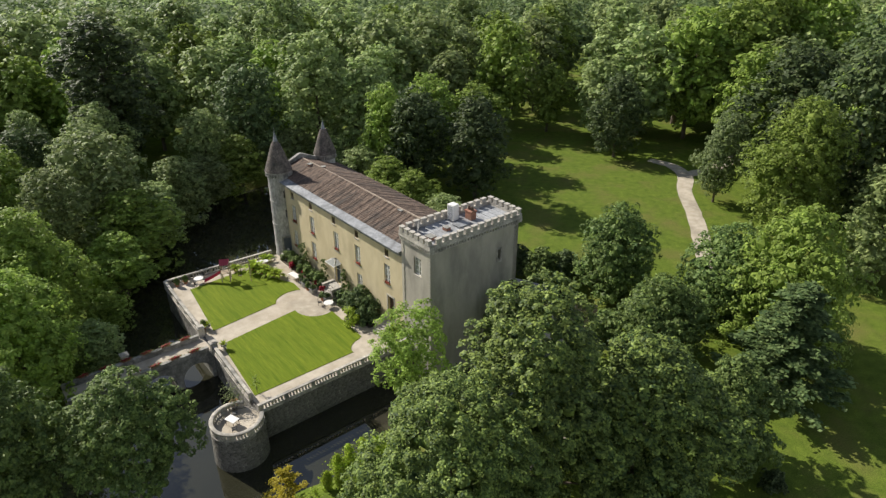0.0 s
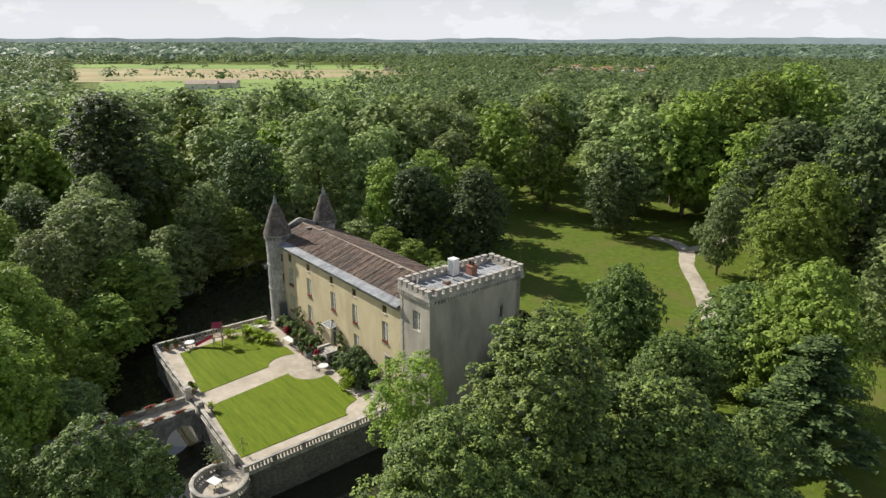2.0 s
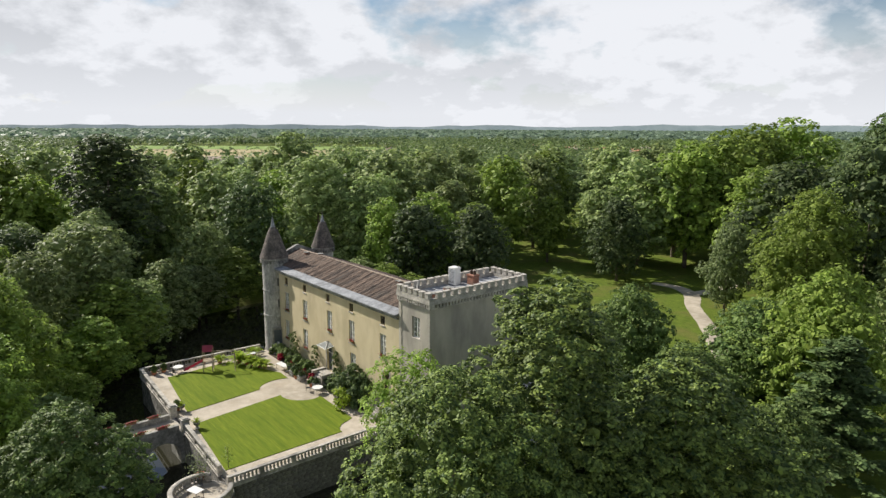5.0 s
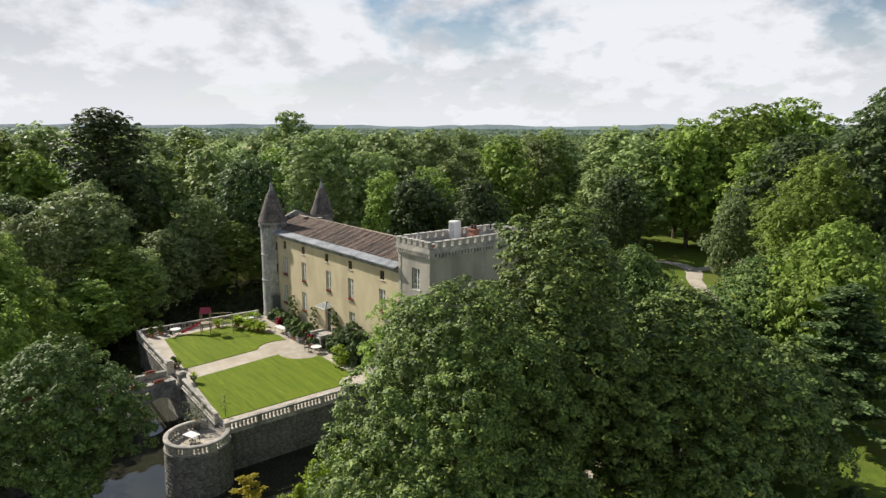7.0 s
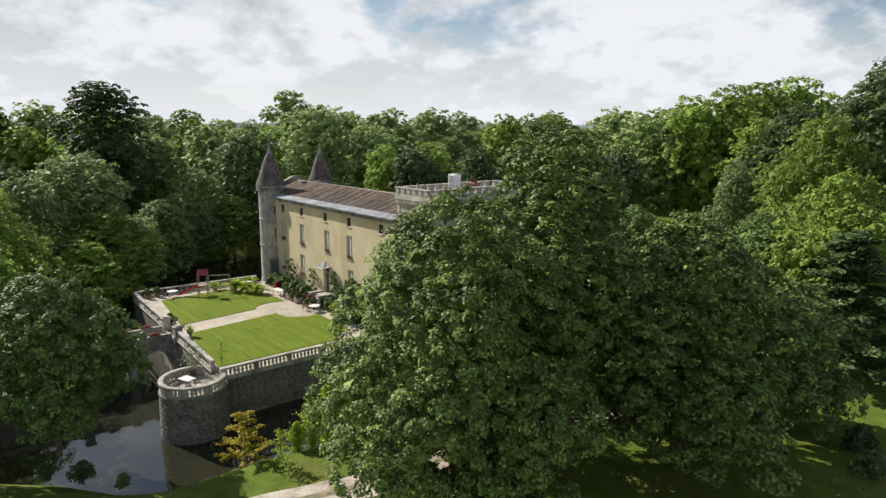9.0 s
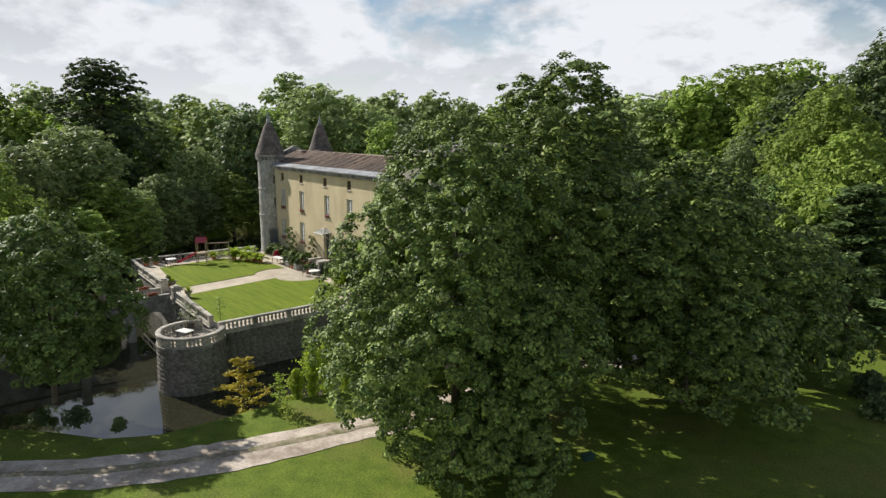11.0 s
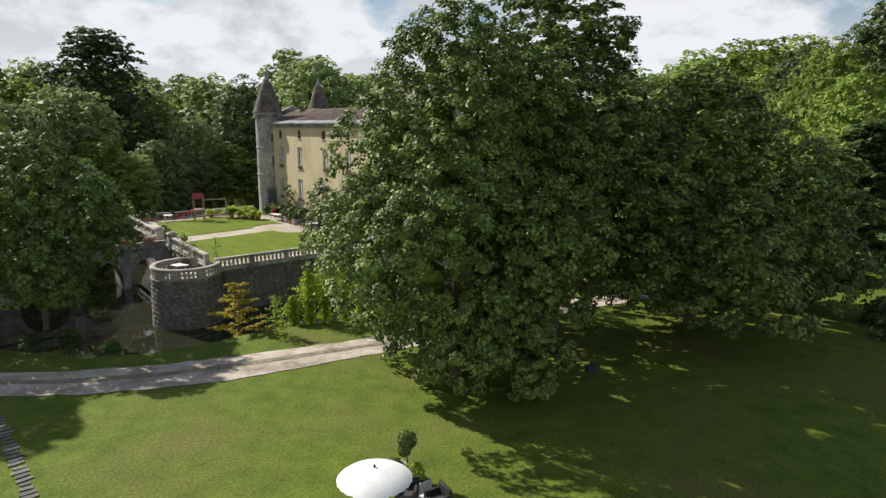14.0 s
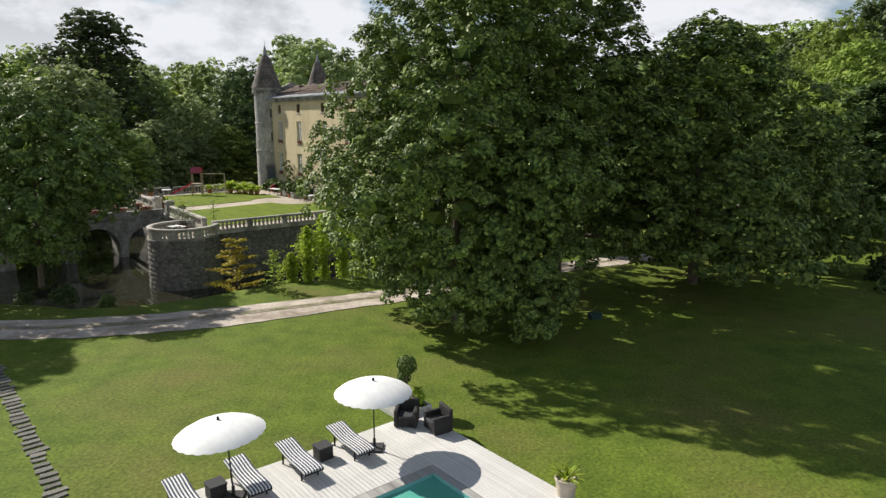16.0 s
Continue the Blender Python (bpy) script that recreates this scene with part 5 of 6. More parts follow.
for x, y, s in ((-32.2, -6.6, 1.2), (-31.0, -6.0, 0.95), (-30.0, -5.6, 0.9), (-29.1, -5.2, 0.85), (-33.9, -8.6, 0.7), (-28.3, -4.8, 0.8), (-33.9, -3.9, 0.8)):
    potted(at(x, y, TERRACE, x * 50), PALM, POT, "light green sago palm in a terracotta pot", 0.36, s * 1.35, group="terrace palms")
for x, y in ((-21.9, -17.4), (-16.7, -17.5)):
    potted(at(x, y, TERRACE, x * 50), SPIKY, URN, "spiky yucca in a stone urn beside the bridge gate", 0.6, 1.25)
for x, y in ((-22.4, -17.7), (-34.9, -16.6), (-35.0, -15.4), (-25.1, -2.9), (-22.6, -3.2), (-19.0, -3.0)):
    th = thing("potted_plant", "small leafy shrub in a terracotta pot", "potted plant", at(x, y, TERRACE, x * 70), "terrace pots")
    part("pot", POT, None, th)
    part("plant", SHRUBS["mid"][0], None, th, m=pose(0, 0, 0.38) @ Matrix.Diagonal((0.55, 0.55, 0.6, 1)))
th = thing("potted_tree", "potted olive tree in a brown tub on the bastion", "potted plant", at(-6.45, -20.75, TERRACE))
part("pot", POT, None, th, m=Matrix.Diagonal((1.3, 1.3, 1.2, 1)))
part("stem", tube(bmesh.new(), (0, 0, 0.45), (0.05, 0, 1.2), 0.04, 0.03, 6), BARK, th)
rng_o = np.random.default_rng(41)
P = rng_o.normal(0, 1, (420, 3)) * np.array([0.5, 0.5, 0.6]) + np.array([0, 0, 1.55])
part("foliage", array_mesh("foliage", *leaf_quads(rng_o, P, P - np.array([0, 0, 1.2]), 0.13), LEAF_GREY), None, th)
th = thing("young_tree", "thin staked young tree at the lawn's corner", "sapling", at(-6.9, -18.0, TERRACE))
part("stem", tube(bmesh.new(), (0, 0, -0.1), (0, 0, 2.0), 0.03, 0.02, 6), BARK, th)
P = rng_o.normal(0, 1, (130, 3)) * np.array([0.2, 0.2, 0.55]) + np.array([0, 0, 1.45])
part("foliage", array_mesh("foliage", *leaf_quads(rng_o, P, P - np.array([0, 0, 1.2]), 0.13), LEAF_LIGHT), None, th)


def round_table(m, label):
    th = thing("garden_table", label, "table", m, "garden tables")
    part("tabletop", lathe([(0.0, 0.7), (0.62, 0.7), (0.65, 0.72), (0.62, 0.75), (0.0, 0.75)], 24), WHITE, th)
    for k in range(4):
        a = math.tau * k / 4 + 0.5
        part("leg", tube(bmesh.new(), (0.3 * math.cos(a), 0.3 * math.sin(a), 0.7), (0.45 * math.cos(a), 0.45 * math.sin(a), 0), 0.025, 0.02, 6), WHITE, th)


def long_table(m, l, w, label, h=0.75, name="garden_table"):
    th = thing(name, label, "table", m, "garden tables")
    part("tabletop", boxes((-l / 2, l / 2, -w / 2, w / 2, h - 0.05, h), bevel=0.012), WHITE, th)
    for sx in (-1, 1):
        for sy in (-1, 1):
            part("leg", tube(bmesh.new(), (sx * (l / 2 - 0.12), sy * (w / 2 - 0.1), h - 0.05), (sx * (l / 2 - 0.06), sy * (w / 2 - 0.06), 0), 0.03, 0.025, 6), DARKWOOD, th)


def garden_chair(m, label, mat_):
    th = thing("garden_chair", label, "chair", m, "garden chairs")
    part("seat", boxes((-0.24, 0.24, -0.24, 0.24, 0.42, 0.46), bevel=0.012), mat_, th)
    part("backrest", boxes(*[(-0.23 + k * 0.1, -0.17 + k * 0.1, 0.22, 0.25, 0.46, 0.9) for k in range(5)], (-0.25, 0.25, 0.215, 0.255, 0.88, 0.94)), mat_, th)
    for sx in (-1, 1):
        for sy in (-1, 1):
            part("leg", tube(bmesh.new(), (sx * 0.2, sy * 0.2, 0.42), (sx * 0.23, sy * 0.23, 0), 0.018, 0.015, 6), mat_, th)


round_table(at(-17.0, -3.3), "round white garden table on the gravel")
round_table(at(-34.0, -13.9), "round white garden table by the balustrade")
long_table(at(-26.4, -3.2, TERRACE, 5), 2.0, 0.85, "long white garden table on the gravel")
long_table(at(-33.0, -4.9, TERRACE, 80), 1.7, 0.85, "white-topped table among potted palms")
long_table(at(-3.9, -22.0, TERRACE, 20), 1.25, 0.85, "white square-topped table on the bastion")
IRON = plain("dark_iron", (0.06, 0.06, 0.06), 0.5)
for x, y, a in ((-4.9, -21.3, 60), (-2.7, -22.3, -110), (-24.5, -3.4, 20), (-18.2, -3.9, 150), (-33.0, -14.6, 200), (-35.0, -13.1, 30)):
    garden_chair(at(x, y, TERRACE, a), "dark metal garden chair beside a table", IRON)
for x, y in ((-21.6, -3.0), (-23.7, -3.0), (-18.4, -2.7)):
    th = thing("planter", "square weathered stone planter with a clipped shrub", "planter", at(x, y, TERRACE, 0), "square planters")
    part("tub", boxes((-0.42, 0.42, -0.42, 0.42, 0, 0.62), (-0.47, 0.47, -0.47, 0.47, 0.62, 0.7), bevel=0.02), STONE_GREY, th)
    part("plant", SHRUBS["dark"][0], None, th, m=pose(0, 0, 0.6) @ Matrix.Diagonal((0.5, 0.5, 0.45, 1)))

# wooden play tower with slide and swing
play = thing("play_tower", "wooden climbing tower with pink roof, slide and swing beam", "play tower", at(-32.1, -10.7, TERRACE + 0.05, 62) @ Matrix.Diagonal((1.12, 1.12, 1.2, 1)))
PALEWOOD = surface("weathered_pine", (0.3, 0.24, 0.17), (0.42, 0.35, 0.26), 3.0, rough=0.85, stretch=(3, 3, 0.5))
for sx in (-0.5, 0.5):
    for sy in (-0.5, 0.5):
        part("post", boxes((sx - 0.045, sx + 0.045, sy - 0.045, sy + 0.045, 0, 2.35)), PALEWOOD, play)
part("platform", boxes((-0.55, 0.55, -0.55, 0.55, 1.1, 1.16)), PALEWOOD, play)
part("ladder", boxes(*[(0.5, 0.56, -0.4, 0.4, 0.2 + k * 0.22, 0.25 + k * 0.22) for k in range(5)]), PALEWOOD, play)
bm = bmesh.new()
v = [bm.verts.new(p) for p in ((-0.55, -0.62, 2.25), (0.55, -0.62, 2.25), (0.55, 0.0, 2.8), (-0.55, 0.0, 2.8), (0.55, 0.62, 2.25), (-0.55, 0.62, 2.25))]
bm.faces.new(v[:4])
bm.faces.new((v[3], v[2], v[4], v[5]))
bmesh.ops.solidify(bm, geom=bm.faces[:], thickness=0.03)
part("roof", bm, RED, play, "dark pink canvas roof")
bm = bmesh.new()
prev = None
for k in range(9):
    f = k / 8
    x, z = -0.55 - 2.1 * f, 1.16 - 1.06 * (f ** 0.85) + (0.05 if k == 8 else 0)
    row = [bm.verts.new(p) for p in ((x, -0.27, z + 0.17), (x, -0.24, z), (x, 0.24, z), (x, 0.27, z + 0.17))]
    if prev:
        for j in range(3):
            bm.faces.new((prev[j], row[j], row[j + 1], prev[j + 1]))
    prev = row
bmesh.ops.solidify(bm, geom=bm.faces[:], thickness=0.025)
part("slide", bm, RED, play, "dark pink plastic slide")
part("swing_beam", tube(bmesh.new(), (0.4, 0, 2.1), (2.9, 0, 2.1), 0.05), PALEWOOD, play)
for sy in (-0.8, 0.8):
    part("swing_leg", tube(bmesh.new(), (2.85, 0, 2.1), (3.0, sy, 0), 0.045), PALEWOOD, play)
sw = part("swing", boxes((1.45, 1.85, -0.1, 0.1, 0.45, 0.48)), DARKWOOD, play)
part("rope", tube(tube(bmesh.new(), (1.48, 0, 0.48), (1.48, 0, 2.1), 0.012, None, 5), (1.82, 0, 0.48), (1.82, 0, 2.1), 0.012, None, 5), PALEWOOD, sw)


# ---- moat bank plants ----
def layered_tree(m, h, r, material, label, dense=24, leaf=0.15, girth=0.06):
    th = thing("small_tree", label, "tree", m)
    part("trunk", tube(bmesh.new(), (0, 0, -0.6), (0, 0, h * 0.92), girth, girth / 3, 6), BARK, th)
    rng = np.random.default_rng(17)
    P = []
    tiers = 26 if h < 8 else 64
    for k in range(tiers):
        z = h * (0.08 + 0.9 * k / tiers)
        reach = r * (1 - 0.82 * k / tiers) * rng.uniform(0.7, 1.1)
        a = k * 2.39996
        f = rng.uniform(0.15, 1.0, dense)
        off = rng.normal(0, 0.87 * leaf, (dense, 3)) * np.array([1, 1, 0.35])
        P.append(np.stack([np.cos(a) * f * reach, np.sin(a) * f * reach, z + 0.12 * f * reach], 1) + off)
    P = np.concatenate(P)
    part("crown", array_mesh("crown", *leaf_quads(rng, P, np.tile([0, 0, 1.0], (len(P), 1)), leaf), material), None, th)


layered_tree(pose(-14.2, 42.6, -1.2), 4.4, 3.0, LEAF_YELLOW, "small golden tree with layered branches on the moat bank", 130)
layered_tree(pose(-11.2, 40.9, -0.3), 3.0, 0.9, LEAF_LIME, "young light green tree on the grassy bank", 16)
layered_tree(pose(-10.4, 39.6, 0.0), 1.6, 0.6, LEAF_LIME, "thin sapling on the grassy bank", 5, 0.13, 0.025)
layered_tree(pose(-6.1, 40.9, 0.0), 1.5, 0.6, LEAF_LIGHT, "thin sapling on the grassy bank", 5, 0.13, 0.025)
layered_tree(pose(36.5, 56.0, 0.0), 14.3, 7.4, LEAF_DARK, "dark cedar with tiers of drooping branches on the lawn", 330, 0.42, 0.3)
rng_b = np.random.default_rng(23)
for x, y, h, w in ((-7.9, 44.7, 4.4, 1.1), (-6.9, 45.1, 5.2, 1.2), (-5.6, 45.6, 5.6, 1.4), (-4.4, 46.2, 5.2, 1.4), (-9.0, 44.4, 2.6, 0.8), (-3.4, 47.2, 4.8, 1.3)):
    th = thing("bamboo", "dense lime green bamboo clump on the moat bank", "bamboo", pose(x - 1.7, y - 0.9, -0.7), "bank bamboo")
    bm = bmesh.new()
    for k in range(9):
        a, q = k * 2.4, 0.3 * math.sqrt(k / 9)
        tube(bm, (q * math.cos(a), q * math.sin(a), -0.3), (w * 0.6 * math.cos(a), w * 0.6 * math.sin(a), h * 0.9), 0.025, 0.01, 5)
    part("cane", bm, LEAF_LIME, th)
    n_ = 1900
    f = rng_b.uniform(0.12, 1.0, n_)
    a, q = rng_b.uniform(0, math.tau, n_), w * np.abs(rng_b.normal(0, 0.55, n_)) * (0.6 + 0.5 * f) * np.clip(1.45 - f, 0.2, 1) * (0.75 + 0.35 * np.sin(5 * a + 9 * f))
    P = np.stack([q * np.cos(a), q * np.sin(a), f * h], 1)
    part("foliage", array_mesh("foliage", *leaf_quads(rng_b, P, np.stack([np.cos(a) * 0.5, np.sin(a) * 0.5, 0.3 + 0 * a], 1), 0.17, 0.2, 1.1), LEAF_LIME), None, th)
for x, y, h, key in ((-27.5, 40.6, 1.0, "bushdark"), (-24.8, 40.4, 1.3, "bushdark"), (-21.6, 39.6, 0.9, "bush"), (14.5, 84.0, 4.2, "bush"), (18.0, 84.5, 3.6, "bushdark"), (11.5, 86.0, 3.6, "bushdark"), (21.5, 83.0, 3.4, "bushdark"), (23.0, 77.0, 3.0, "bush"), (20.5, 67.5, 4.0, "bush"), (16.0, 62.5, 4.0, "bushdark"), (25.5, 70.5, 4.2, "bushdark"), (30.5, 43.5, 1.9, "bushdark"), (29.0, 40.0, 1.7, "bushdark"), (22.0, 50.5, 2.2, "bush"), (25.5, 47.5, 2.6, "bush")):
    shrub(key, pose(x, y, -0.9 if y < 41 and x < 0 else -0.15, 0, 0, x * 33), h, "dense green bush at the edge of the moat" if y > 50 or x < 0 else "rounded green bush on the shaded lawn")

# shaded garden box under the big tree
crate = thing("storage_box", "small dark green storage box on the lawn", "box", pose(8.3, 34.4, 0, 0, 0, 20))
part("body", boxes((-0.35, 0.35, -0.22, 0.22, 0, 0.3), bevel=0.015), plain("dark_green_plastic", (0.02, 0.06, 0.05), 0.4), crate)
part("lid", boxes((-0.38, 0.38, -0.25, 0.25, 0.3, 0.36), bevel=0.015), bpy.data.materials["dark_green_plastic"], crate)


# ---- poolside ----
POOL = pose(-0.42, 17.9, 0, 0, 0, TURN_C)
DECK_Z = 0.2


def by_pool(q, p, z=DECK_Z, turn=0.0):
    """A pose by the pool: q away from the loungers' side, p away from the near end, from the pool's inner corner."""
    return POOL @ pose(q, p, z, 0, 0, turn)


DECKWOOD = surface("silvered_deck_board", (0.54, 0.525, 0.5), (0.72, 0.705, 0.68), 1.2, (0.38, 0.365, 0.345), 0.7, rough=0.85, bump=0.3, bump_scale=10.0, vary=0.06, stretch=(0.35, 4, 4))
deck = thing("pool_deck", "silver-grey weathered timber pool deck", "deck", POOL, kind="structure")
part("joist", boxes(*[(-3.66, 7.9, y - 0.04, y + 0.04, 0.0, 0.15) for y in (0.35, 1.2, 2.15)], *[(x - 0.04, x + 0.04, -11.0, 0.2, 0.0, 0.15) for x in (-3.6, -2.4, -1.2, -0.36)], (5.4, 7.9, -11.0, 0.2, 0.0, 0.15)), DARKWOOD, deck)
long_b = mesh_of("board", boxes((-5.78, 5.78, -0.068, 0.068, 0, 0.05), bevel=0.006), DECKWOOD)
short_b = mesh_of("board", boxes((-1.62, 1.62, -0.068, 0.068, 0, 0.05), bevel=0.006), DECKWOOD)
for k in range(14):
    part("board", long_b, None, deck, m=pose(2.12, 0.36 + k * 0.142, 0.15))
for k in range(79):
    part("board", short_b, None, deck, m=pose(-2.04, 0.21 - k * 0.142, 0.15))
COPING = surface("grey_pool_coping", (0.3, 0.29, 0.275), (0.45, 0.435, 0.41), 1.0, (0.2, 0.19, 0.18), 0.8, rough=0.8, bump=0.3, stretch=(0.4, 3, 3))
pool = thing("swimming_pool", "turquoise swimming pool with grey coping", "pool", POOL, kind="structure")
part("coping", boxes((-0.4, 5.4, 0.0, 0.28, 0.02, 0.215), (-0.4, 0.0, -10.4, 0.0, 0.02, 0.212), (5.0, 5.4, -10.4, 0.0, 0.02, 0.212), bevel=0.015), COPING, pool)
part("water", boxes((0.004, 4.996, -10.3, -0.004, -0.02, 0.08)), POOLWATER, pool)
part("liner", boxes((0.0, 0.003, -10.3, 0, 0.0, 0.2), (0.0, 5.0, -0.003, 0.0, 0.0, 0.2)), plain("pool_liner", (0.2, 0.5, 0.47), 0.4), pool)

STRIPE = bpy.data.materials.new("navy_striped_canvas")
STRIPE.use_nodes = True
sn, sl = STRIPE.node_tree.nodes, STRIPE.node_tree.links
s_co, s_w, s_r = sn.new("ShaderNodeTexCoord"), sn.new("ShaderNodeTexWave"), sn.new("ShaderNodeValToRGB")
s_w.wave_type, s_w.bands_direction = "BANDS", "Y"
s_w.inputs["Scale"].default_value, s_w.inputs["Distortion"].default_value = 3.3, 0.0
s_r.color_ramp.interpolation = "CONSTANT"
s_r.color_ramp.elements[0].color, s_r.color_ramp.elements[1].color, s_r.color_ramp.elements[1].position = (0.03, 0.04, 0.09, 1), (0.72, 0.72, 0.7, 1), 0.5
sl.new(s_co.outputs["Object"], s_w.inputs["Vector"])
sl.new(s_w.outputs["Color"], s_r.inputs["Fac"])
sl.new(s_r.outputs["Color"], sn["Principled BSDF"].inputs["Base Color"])
sn["Principled BSDF"].inputs["Roughness"].default_value = 0.9
RATTAN = surface("black_rattan", (0.018, 0.017, 0.017), (0.04, 0.038, 0.037), 9.0, rough=0.55, bump=0.7, bump_scale=40.0)
CHARCOAL = plain("charcoal_cushion", (0.045, 0.045, 0.048), 0.9)

bm = bmesh.new()
prev = None
prof_l = [(-1.0, 0.5), (-0.75, 0.48), (-0.5, 0.43), (-0.25, 0.38), (0.1, 0.36), (0.5, 0.37), (0.85, 0.36), (1.0, 0.33)]
for x, z in prof_l:
    row = [bm.verts.new((x, y, z + dz)) for y, dz in ((-0.32, 0), (-0.31, 0.06), (0.31, 0.06), (0.32, 0))]
    if prev:
        for j in range(3):
            bm.faces.new((prev[j], prev[j + 1], row[j + 1], row[j]))
        bm.faces.new((prev[3], prev[0], row[0], row[3]))
    else:
        bm.faces.new(row)
    prev = row
bm.faces.new(prev[::-1])
bmesh.ops.recalc_face_normals(bm, faces=bm.faces)
MATTRESS = mesh_of("mattress", bm, STRIPE)
bm = bmesh.new()
for y in (-0.3, 0.3):
    for (xa, za), (xb, zb) in zip(prof_l, prof_l[1:]):
        tube(bm, (xa, y, za - 0.03), (xb, y, zb - 0.03), 0.028, None, 6)
for x, z in (prof_l[0], prof_l[4], prof_l[7]):
    tube(bm, (x, -0.3, z - 0.03), (x, 0.3, z - 0.03), 0.025, None, 6)
LFRAME = mesh_of("frame", bm, RATTAN)
LLEG = mesh_of("leg", tube(bmesh.new(), (0, 0, 0), (0, 0, 0.34), 0.03, 0.035, 8), RATTAN)
lounger = thing("sun_lounger", "black sun lounger with navy and white striped mattress", "sun lounger", by_pool(-2.85, -1.2, 0.2, 0), "pool loungers")
part("frame", LFRAME, None, lounger)
part("mattress", MATTRESS, None, lounger, "navy and white striped canvas")
for x in (-0.55, 0.7):
    for y in (-0.27, 0.27):
        part("leg", LLEG, None, lounger, m=pose(x, y, 0))
for q, p in ((-2.85, -3.05), (-2.85, -4.7), (-2.85, -6.5)):
    copy_thing(lounger, by_pool(q, p, 0.2, 0))

for q, p in ((-2.95, -2.15), (-2.95, -5.6)):
    th = thing("side_table", "black woven cube table between two loungers", "side table", by_pool(q, p), "pool side tables")
    part("body", boxes((-0.24, 0.24, -0.24, 0.24, 0, 0.42), bevel=0.02), RATTAN, th)
    part("tabletop", boxes((-0.26, 0.26, -0.26, 0.26, 0.42, 0.46), bevel=0.01), CHARCOAL, th)

CANVAS = plain("white_parasol_canvas", (0.82, 0.82, 0.8), 0.9)


def parasol(m, tilt, label):
    th = thing("parasol", label, "parasol", m, "pool parasols")
    part("base", boxes((-0.3, 0.3, -0.3, 0.3, 0, 0.07), bevel=0.02), CHARCOAL, th)
    part("collar", lathe([(0.05, 0.07), (0.05, 0.35), (0.035, 0.38)], 10), RATTAN, th)
    part("pole", tube(bmesh.new(), (0, 0, 0.07), (tilt[0] * 0.6, tilt[1] * 0.6, 2.1), 0.022, None, 8), RATTAN, th)
    seg = 72
    bm = bmesh.new()
    rings = []
    for r, z in ((0.03, 2.36), (0.3, 2.335), (0.6, 2.275), (0.9, 2.17), (1.12, 2.06), (1.25, 1.965)):
        rings.append([bm.verts.new((r * math.cos(math.tau * k / seg) * (1 + (0.012 if r > 1.2 and k % 3 else 0)), r * math.sin(math.tau * k / seg) * (1 + (0.012 if r > 1.2 and k % 3 else 0)), z - (0.02 if r > 1.2 and k % 3 else 0))) for k in range(seg)])
    for a, b in zip(rings, rings[1:]):
        for k in range(seg):
            bm.faces.new((a[k], a[(k + 1) % seg], b[(k + 1) % seg], b[k]))
    bm.faces.new(rings[0])
    bmesh.ops.recalc_face_normals(bm, faces=bm.faces)
    bmesh.ops.solidify(bm, geom=bm.faces[:], thickness=0.015)
    tip = pose(tilt[0], tilt[1], 0, -math.degrees(tilt[1]) * 0.45, math.degrees(tilt[0]) * 0.45, 0)
    top = part("canopy", bm, CANVAS, th, "white scalloped canvas", m=tip)
    part("finial", lathe([(0.04, 2.34), (0.04, 2.44), (0.0, 2.46)], 8), RATTAN, top)
    for k in range(12):
        a = math.tau * k / 12
        part("rib", tube(bmesh.new(), (0.04 * math.cos(a), 0.04 * math.sin(a), 2.28), (1.2 * math.cos(a), 1.2 * math.sin(a), 1.96), 0.008, None, 5), RATTAN, th, m=tip)


parasol(pose(-2.38, 19.4, DECK_Z), (0.0, 0.02), "round white scalloped parasol standing on the pool deck")
parasol(pose(-6.1, 16.55, DECK_Z), (-0.16, 0.05), "round white scalloped parasol standing on the pool deck")


def armchair(m):
    th = thing("armchair", "black woven rattan armchair with dark cushion", "armchair", m, "pool armchairs")
    for s in (-1, 1):
        part("armrest", boxes((s * 0.34 - 0.07, s * 0.34 + 0.07, -0.36, 0.3, 0.03, 0.62), bevel=0.025), RATTAN, th)
        part("foot", boxes((s * 0.34 - 0.03, s * 0.34 + 0.03, -0.32, 0.3, 0, 0.03)), RATTAN, th)
    part("backrest", boxes((-0.41, 0.41, 0.24, 0.38, 0.03, 0.84), bevel=0.03), RATTAN, th)
    part("seat", boxes((-0.265, 0.265, -0.34, 0.235, 0.05, 0.32), bevel=0.015), RATTAN, th)
    part("cushion", boxes((-0.262, 0.262, -0.36, 0.232, 0.324, 0.43), bevel=0.03), CHARCOAL, th)


armchair(pose(-1.42, 21.2, DECK_Z, 0, 0, -5))
armchair(pose(-0.3, 20.75, DECK_Z, 0, 0, -62))

bed = thing("planter_box", "low weathered timber planter with shrubs at the deck corner", "planter", by_pool(-4.45, 2.1, 0.0))
for r in ((-0.9, 0.9, -0.62, -0.56, 0, 0.42), (-0.9, 0.9, 0.56, 0.62, 0, 0.42), (-0.96, -0.9, -0.62, 0.62, 0, 0.42), (0.9, 0.96, -0.62, 0.62, 0, 0.42)):
    part("side_board", boxes(r), DECKWOOD, bed)
part("soil", boxes((-0.895, 0.895, -0.555, 0.555, 0.0, 0.36)), bpy.data.materials["bed_soil"], bed)
shrub("light", by_pool(-3.9, 2.3, 0.34, 40), 0.7, "small yellow-green shrub in the planter", wide=1.1)
shrub("mid", by_pool(-4.9, 1.9, 0.34, 140), 0.6, "small green shrub in the planter", wide=1.0)
rng_t = np.random.default_rng(44)
d_ = rng_t.normal(0, 1, (900, 3))
d_ /= np.linalg.norm(d_, axis=1, keepdims=True)
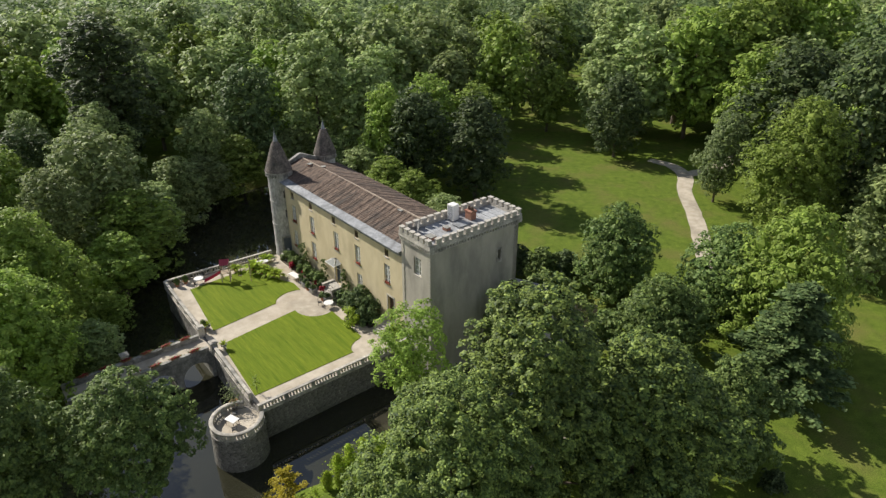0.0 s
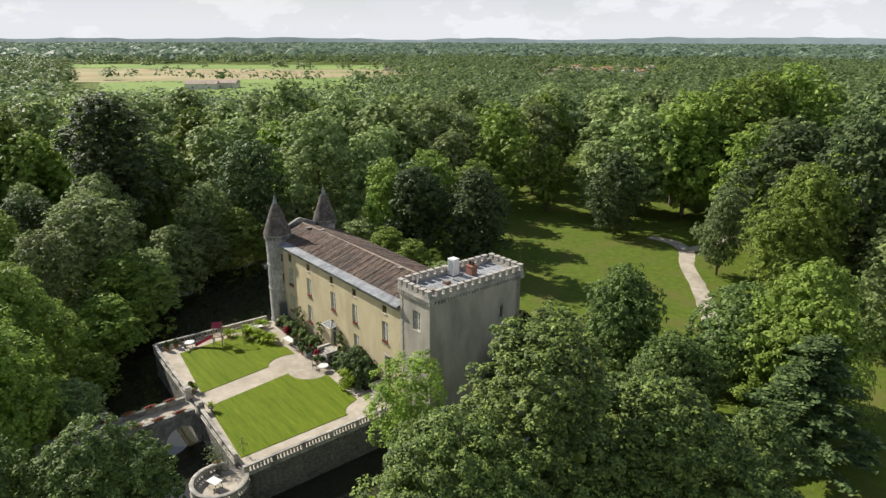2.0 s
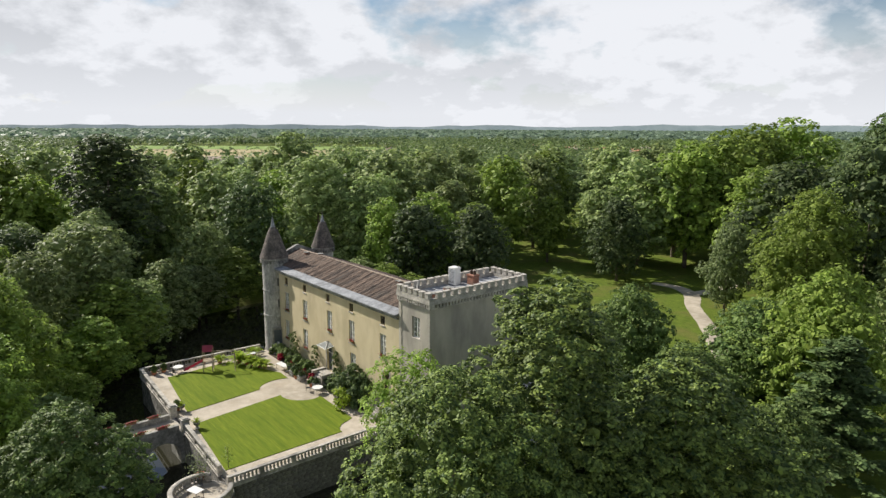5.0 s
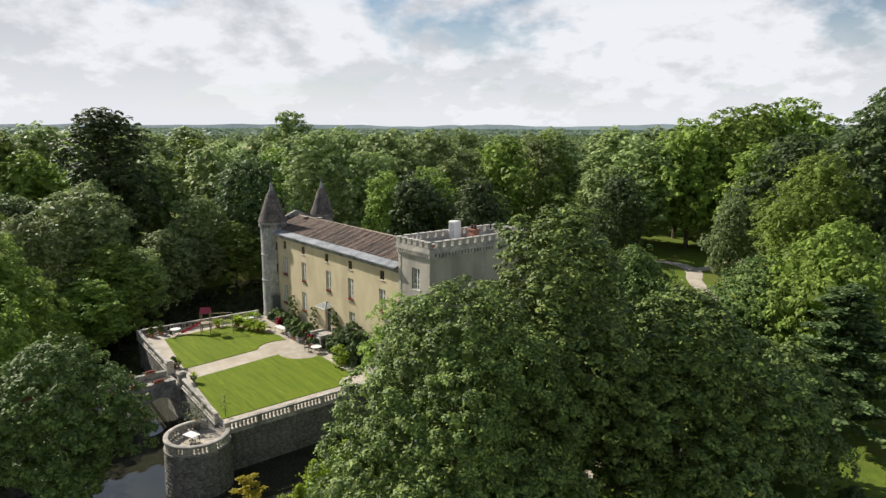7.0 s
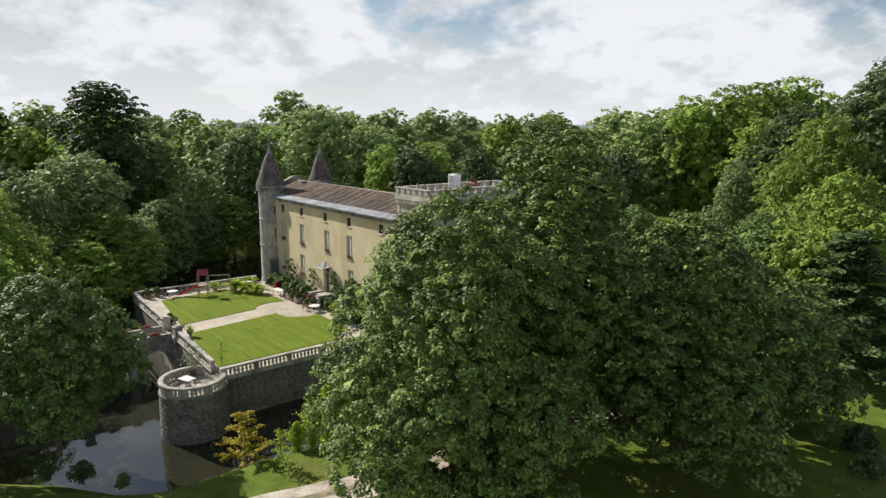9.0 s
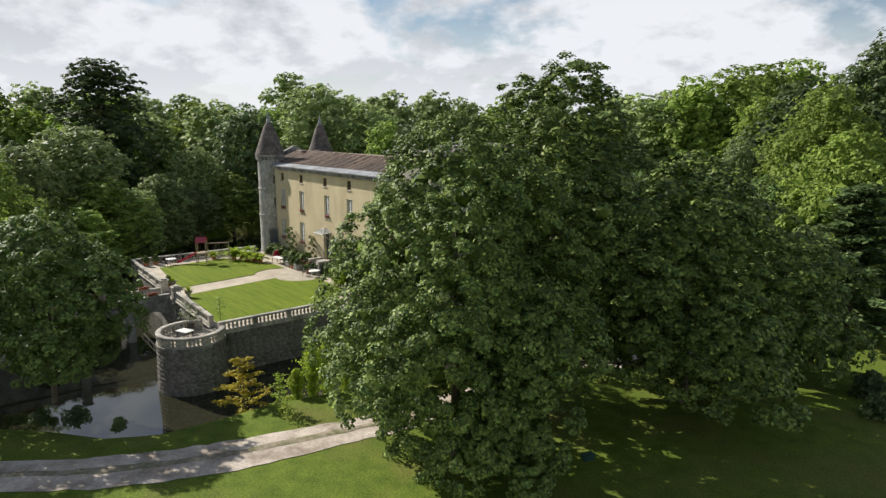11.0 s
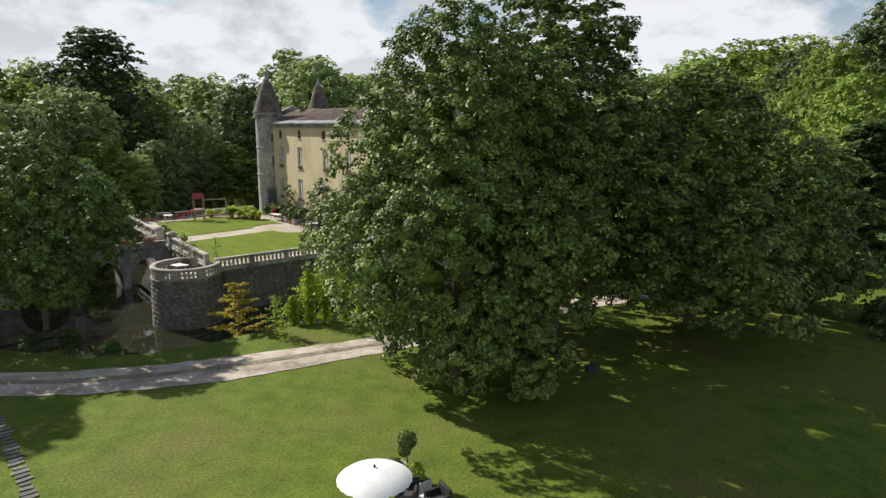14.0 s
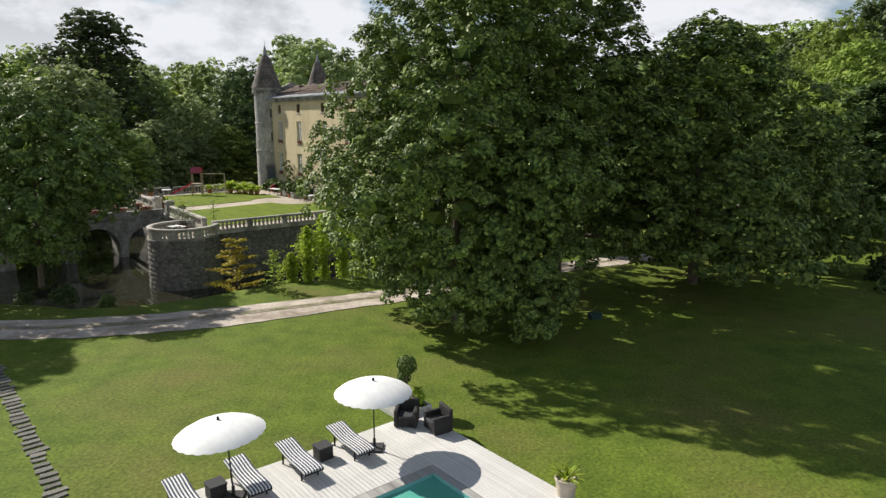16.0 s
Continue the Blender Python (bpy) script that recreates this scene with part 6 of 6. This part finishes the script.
v, f = leaf_quads(rng_t, d_ * 0.36 * rng_t.uniform(0.9, 1.08, (900, 1)) + np.array([0, 0, 0.36]), d_, 0.08, 0.2)
tv = (ICO_V * 0.33 + np.array([0, 0, 0.36]))
ball = array_mesh("ball", np.concatenate([v, tv]), np.concatenate([f[:, [0, 1, 2]], f[:, [0, 2, 3]], ICO_F + len(v)]), LEAF_MID)
topi = thing("topiary", "clipped two-ball topiary on a thin stem", "topiary", by_pool(-4.55, 2.35, 0.34))
part("stem", tube(bmesh.new(), (0, 0, 0), (0, 0, 1.3), 0.03, 0.025, 6), BARK, topi)
part("ball", ball, None, topi, m=pose(0, 0, 1.05))
part("ball", ball, None, topi, m=pose(-0.32, 0.1, 0.55) @ Matrix.Diagonal((0.7, 0.7, 0.7, 1)))
pot2 = thing("potted_plant", "spiky grass in a tall pale tapered planter", "potted plant", pose(3.42, 16.75, 0.0))
part("pot", lathe([(0.22, 0), (0.24, 0.02), (0.31, 0.66), (0.34, 0.68), (0.34, 0.74), (0.29, 0.74), (0.28, 0.64), (0.0, 0.64)], 20), surface("sandy_planter", (0.42, 0.37, 0.29), (0.52, 0.46, 0.37), 4.0, rough=0.85), pot2)
part("plant", SPIKY, None, pot2, m=pose(0, 0, 0.62))

# ---- stepping stones ----
path = thing("stepping_stones", "line of rough grey stepping stones sunk in the lawn", "stepping stones", kind="structure")
SLABS = []
for k in range(4):
    r_ = random.Random(90 + k)
    pts = [(0.3 * sx + r_.uniform(-0.06, 0.06), 0.125 * sy + r_.uniform(-0.035, 0.035)) for sx, sy in ((-1, -1), (0, -1.1), (1, -1), (1, 1), (0.1, 1.1), (-1, 1))]
    SLABS.append(mesh_of("stone", prism(pts, -0.05, 0.05), surface("stepping_stone", (0.13, 0.125, 0.11), (0.25, 0.24, 0.215), 3.0, (0.08, 0.085, 0.06), 1.5, rough=0.92, bump=0.5, vary=0.25) if k == 0 else bpy.data.materials["stepping_stone"]))
r_ = random.Random(7)
sx0, sy0, sx1, sy1 = -21.4, 28.5, -9.5, 14.75
L = math.hypot(sx1 - sx0, sy1 - sy0)
for k in range(int(L / 0.4)):
    f = (k + 0.5) * 0.4 / L
    part("stone", SLABS[k % 4], None, path, m=pose(sx0 + (sx1 - sx0) * f + r_.uniform(-0.06, 0.06), sy0 + (sy1 - sy0) * f, 0, 0, 0, math.degrees(math.atan2(sy1 - sy0, sx1 - sx0)) + 90 + r_.uniform(-7, 7)) @ Matrix.Diagonal((r_.uniform(0.7, 1.05), r_.uniform(0.75, 1.05), 1, 1)))

# ---- rubble stones of the bastion and the terrace wall ----
RUBBLE_BIT = surface("rubble_block", (0.13, 0.122, 0.11), (0.27, 0.255, 0.23), 1.8, (0.06, 0.06, 0.052), 0.7, rough=0.94, bump=0.9, bump_scale=6.0, fine=5.0, amount=0.5, vary=0.16)
BLOCKS = []
for k in range(8):
    r_ = random.Random(300 + k)
    w, h = r_.uniform(0.2, 0.38), r_.uniform(0.13, 0.185)
    rim = [(w * a + r_.uniform(-0.05, 0.05), h * b + r_.uniform(-0.03, 0.03)) for a, b in ((-1, -0.8), (-0.4, -1), (0.5, -1), (1, -0.7), (1, 0.6), (0.45, 1), (-0.5, 1), (-1, 0.7))]
    bm = bmesh.new()
    low = [bm.verts.new((x, 0.04, z)) for x, z in rim]
    mid = [bm.verts.new((x * 0.98, -0.012, z * 0.97)) for x, z in rim]
    top = [bm.verts.new((x * 0.8, -0.025 - r_.uniform(0, 0.02), z * 0.76)) for x, z in rim]
    for a, b in ((low, mid), (mid, top)):
        for i in range(8):
            bm.faces.new((a[i], a[(i + 1) % 8], b[(i + 1) % 8], b[i]))
    bm.faces.new(top)
    bmesh.ops.recalc_face_normals(bm, faces=bm.faces)
    BLOCKS.append((mesh_of("stone", bm, RUBBLE_BIT), w, h))
r_ = random.Random(77)
bastion_wall, terrace_wall = bpy.data.objects["wall_bastion"], bpy.data.objects["wall_terrace"]


def block_course(length, z, put):
    """One course of uneven blocks, set end to end along a length."""
    x = r_.uniform(0, 0.3)
    while x < length - 0.3:
        me, w, h = r_.choice(BLOCKS)
        put(x + w, z + r_.uniform(-0.03, 0.03), me)
        x += 2 * w + r_.uniform(0.02, 0.1)


def on_bastion(x, z, me):
    a = radians(248) + x / BR
    q = BR + 0.02 + max(0.0, (TERRACE - 0.2 - z)) * 0.035
    part("stone", me, None, bastion_wall, m=pose(BX + q * math.cos(a), BY + q * math.sin(a), z, r_.uniform(-2, 2), r_.uniform(-7, 7), math.degrees(a) + 90))


def on_terrace(x, z, me):
    part("stone", me, None, terrace_wall, m=pose(-4.0, -18.6 + x, z, r_.uniform(-2, 2), r_.uniform(-7, 7), 90))


for k in range(10):
    block_course(radians(182) * BR, -1.62 + k * 0.365, on_bastion)
    block_course(14.5, -1.62 + k * 0.365, on_terrace)
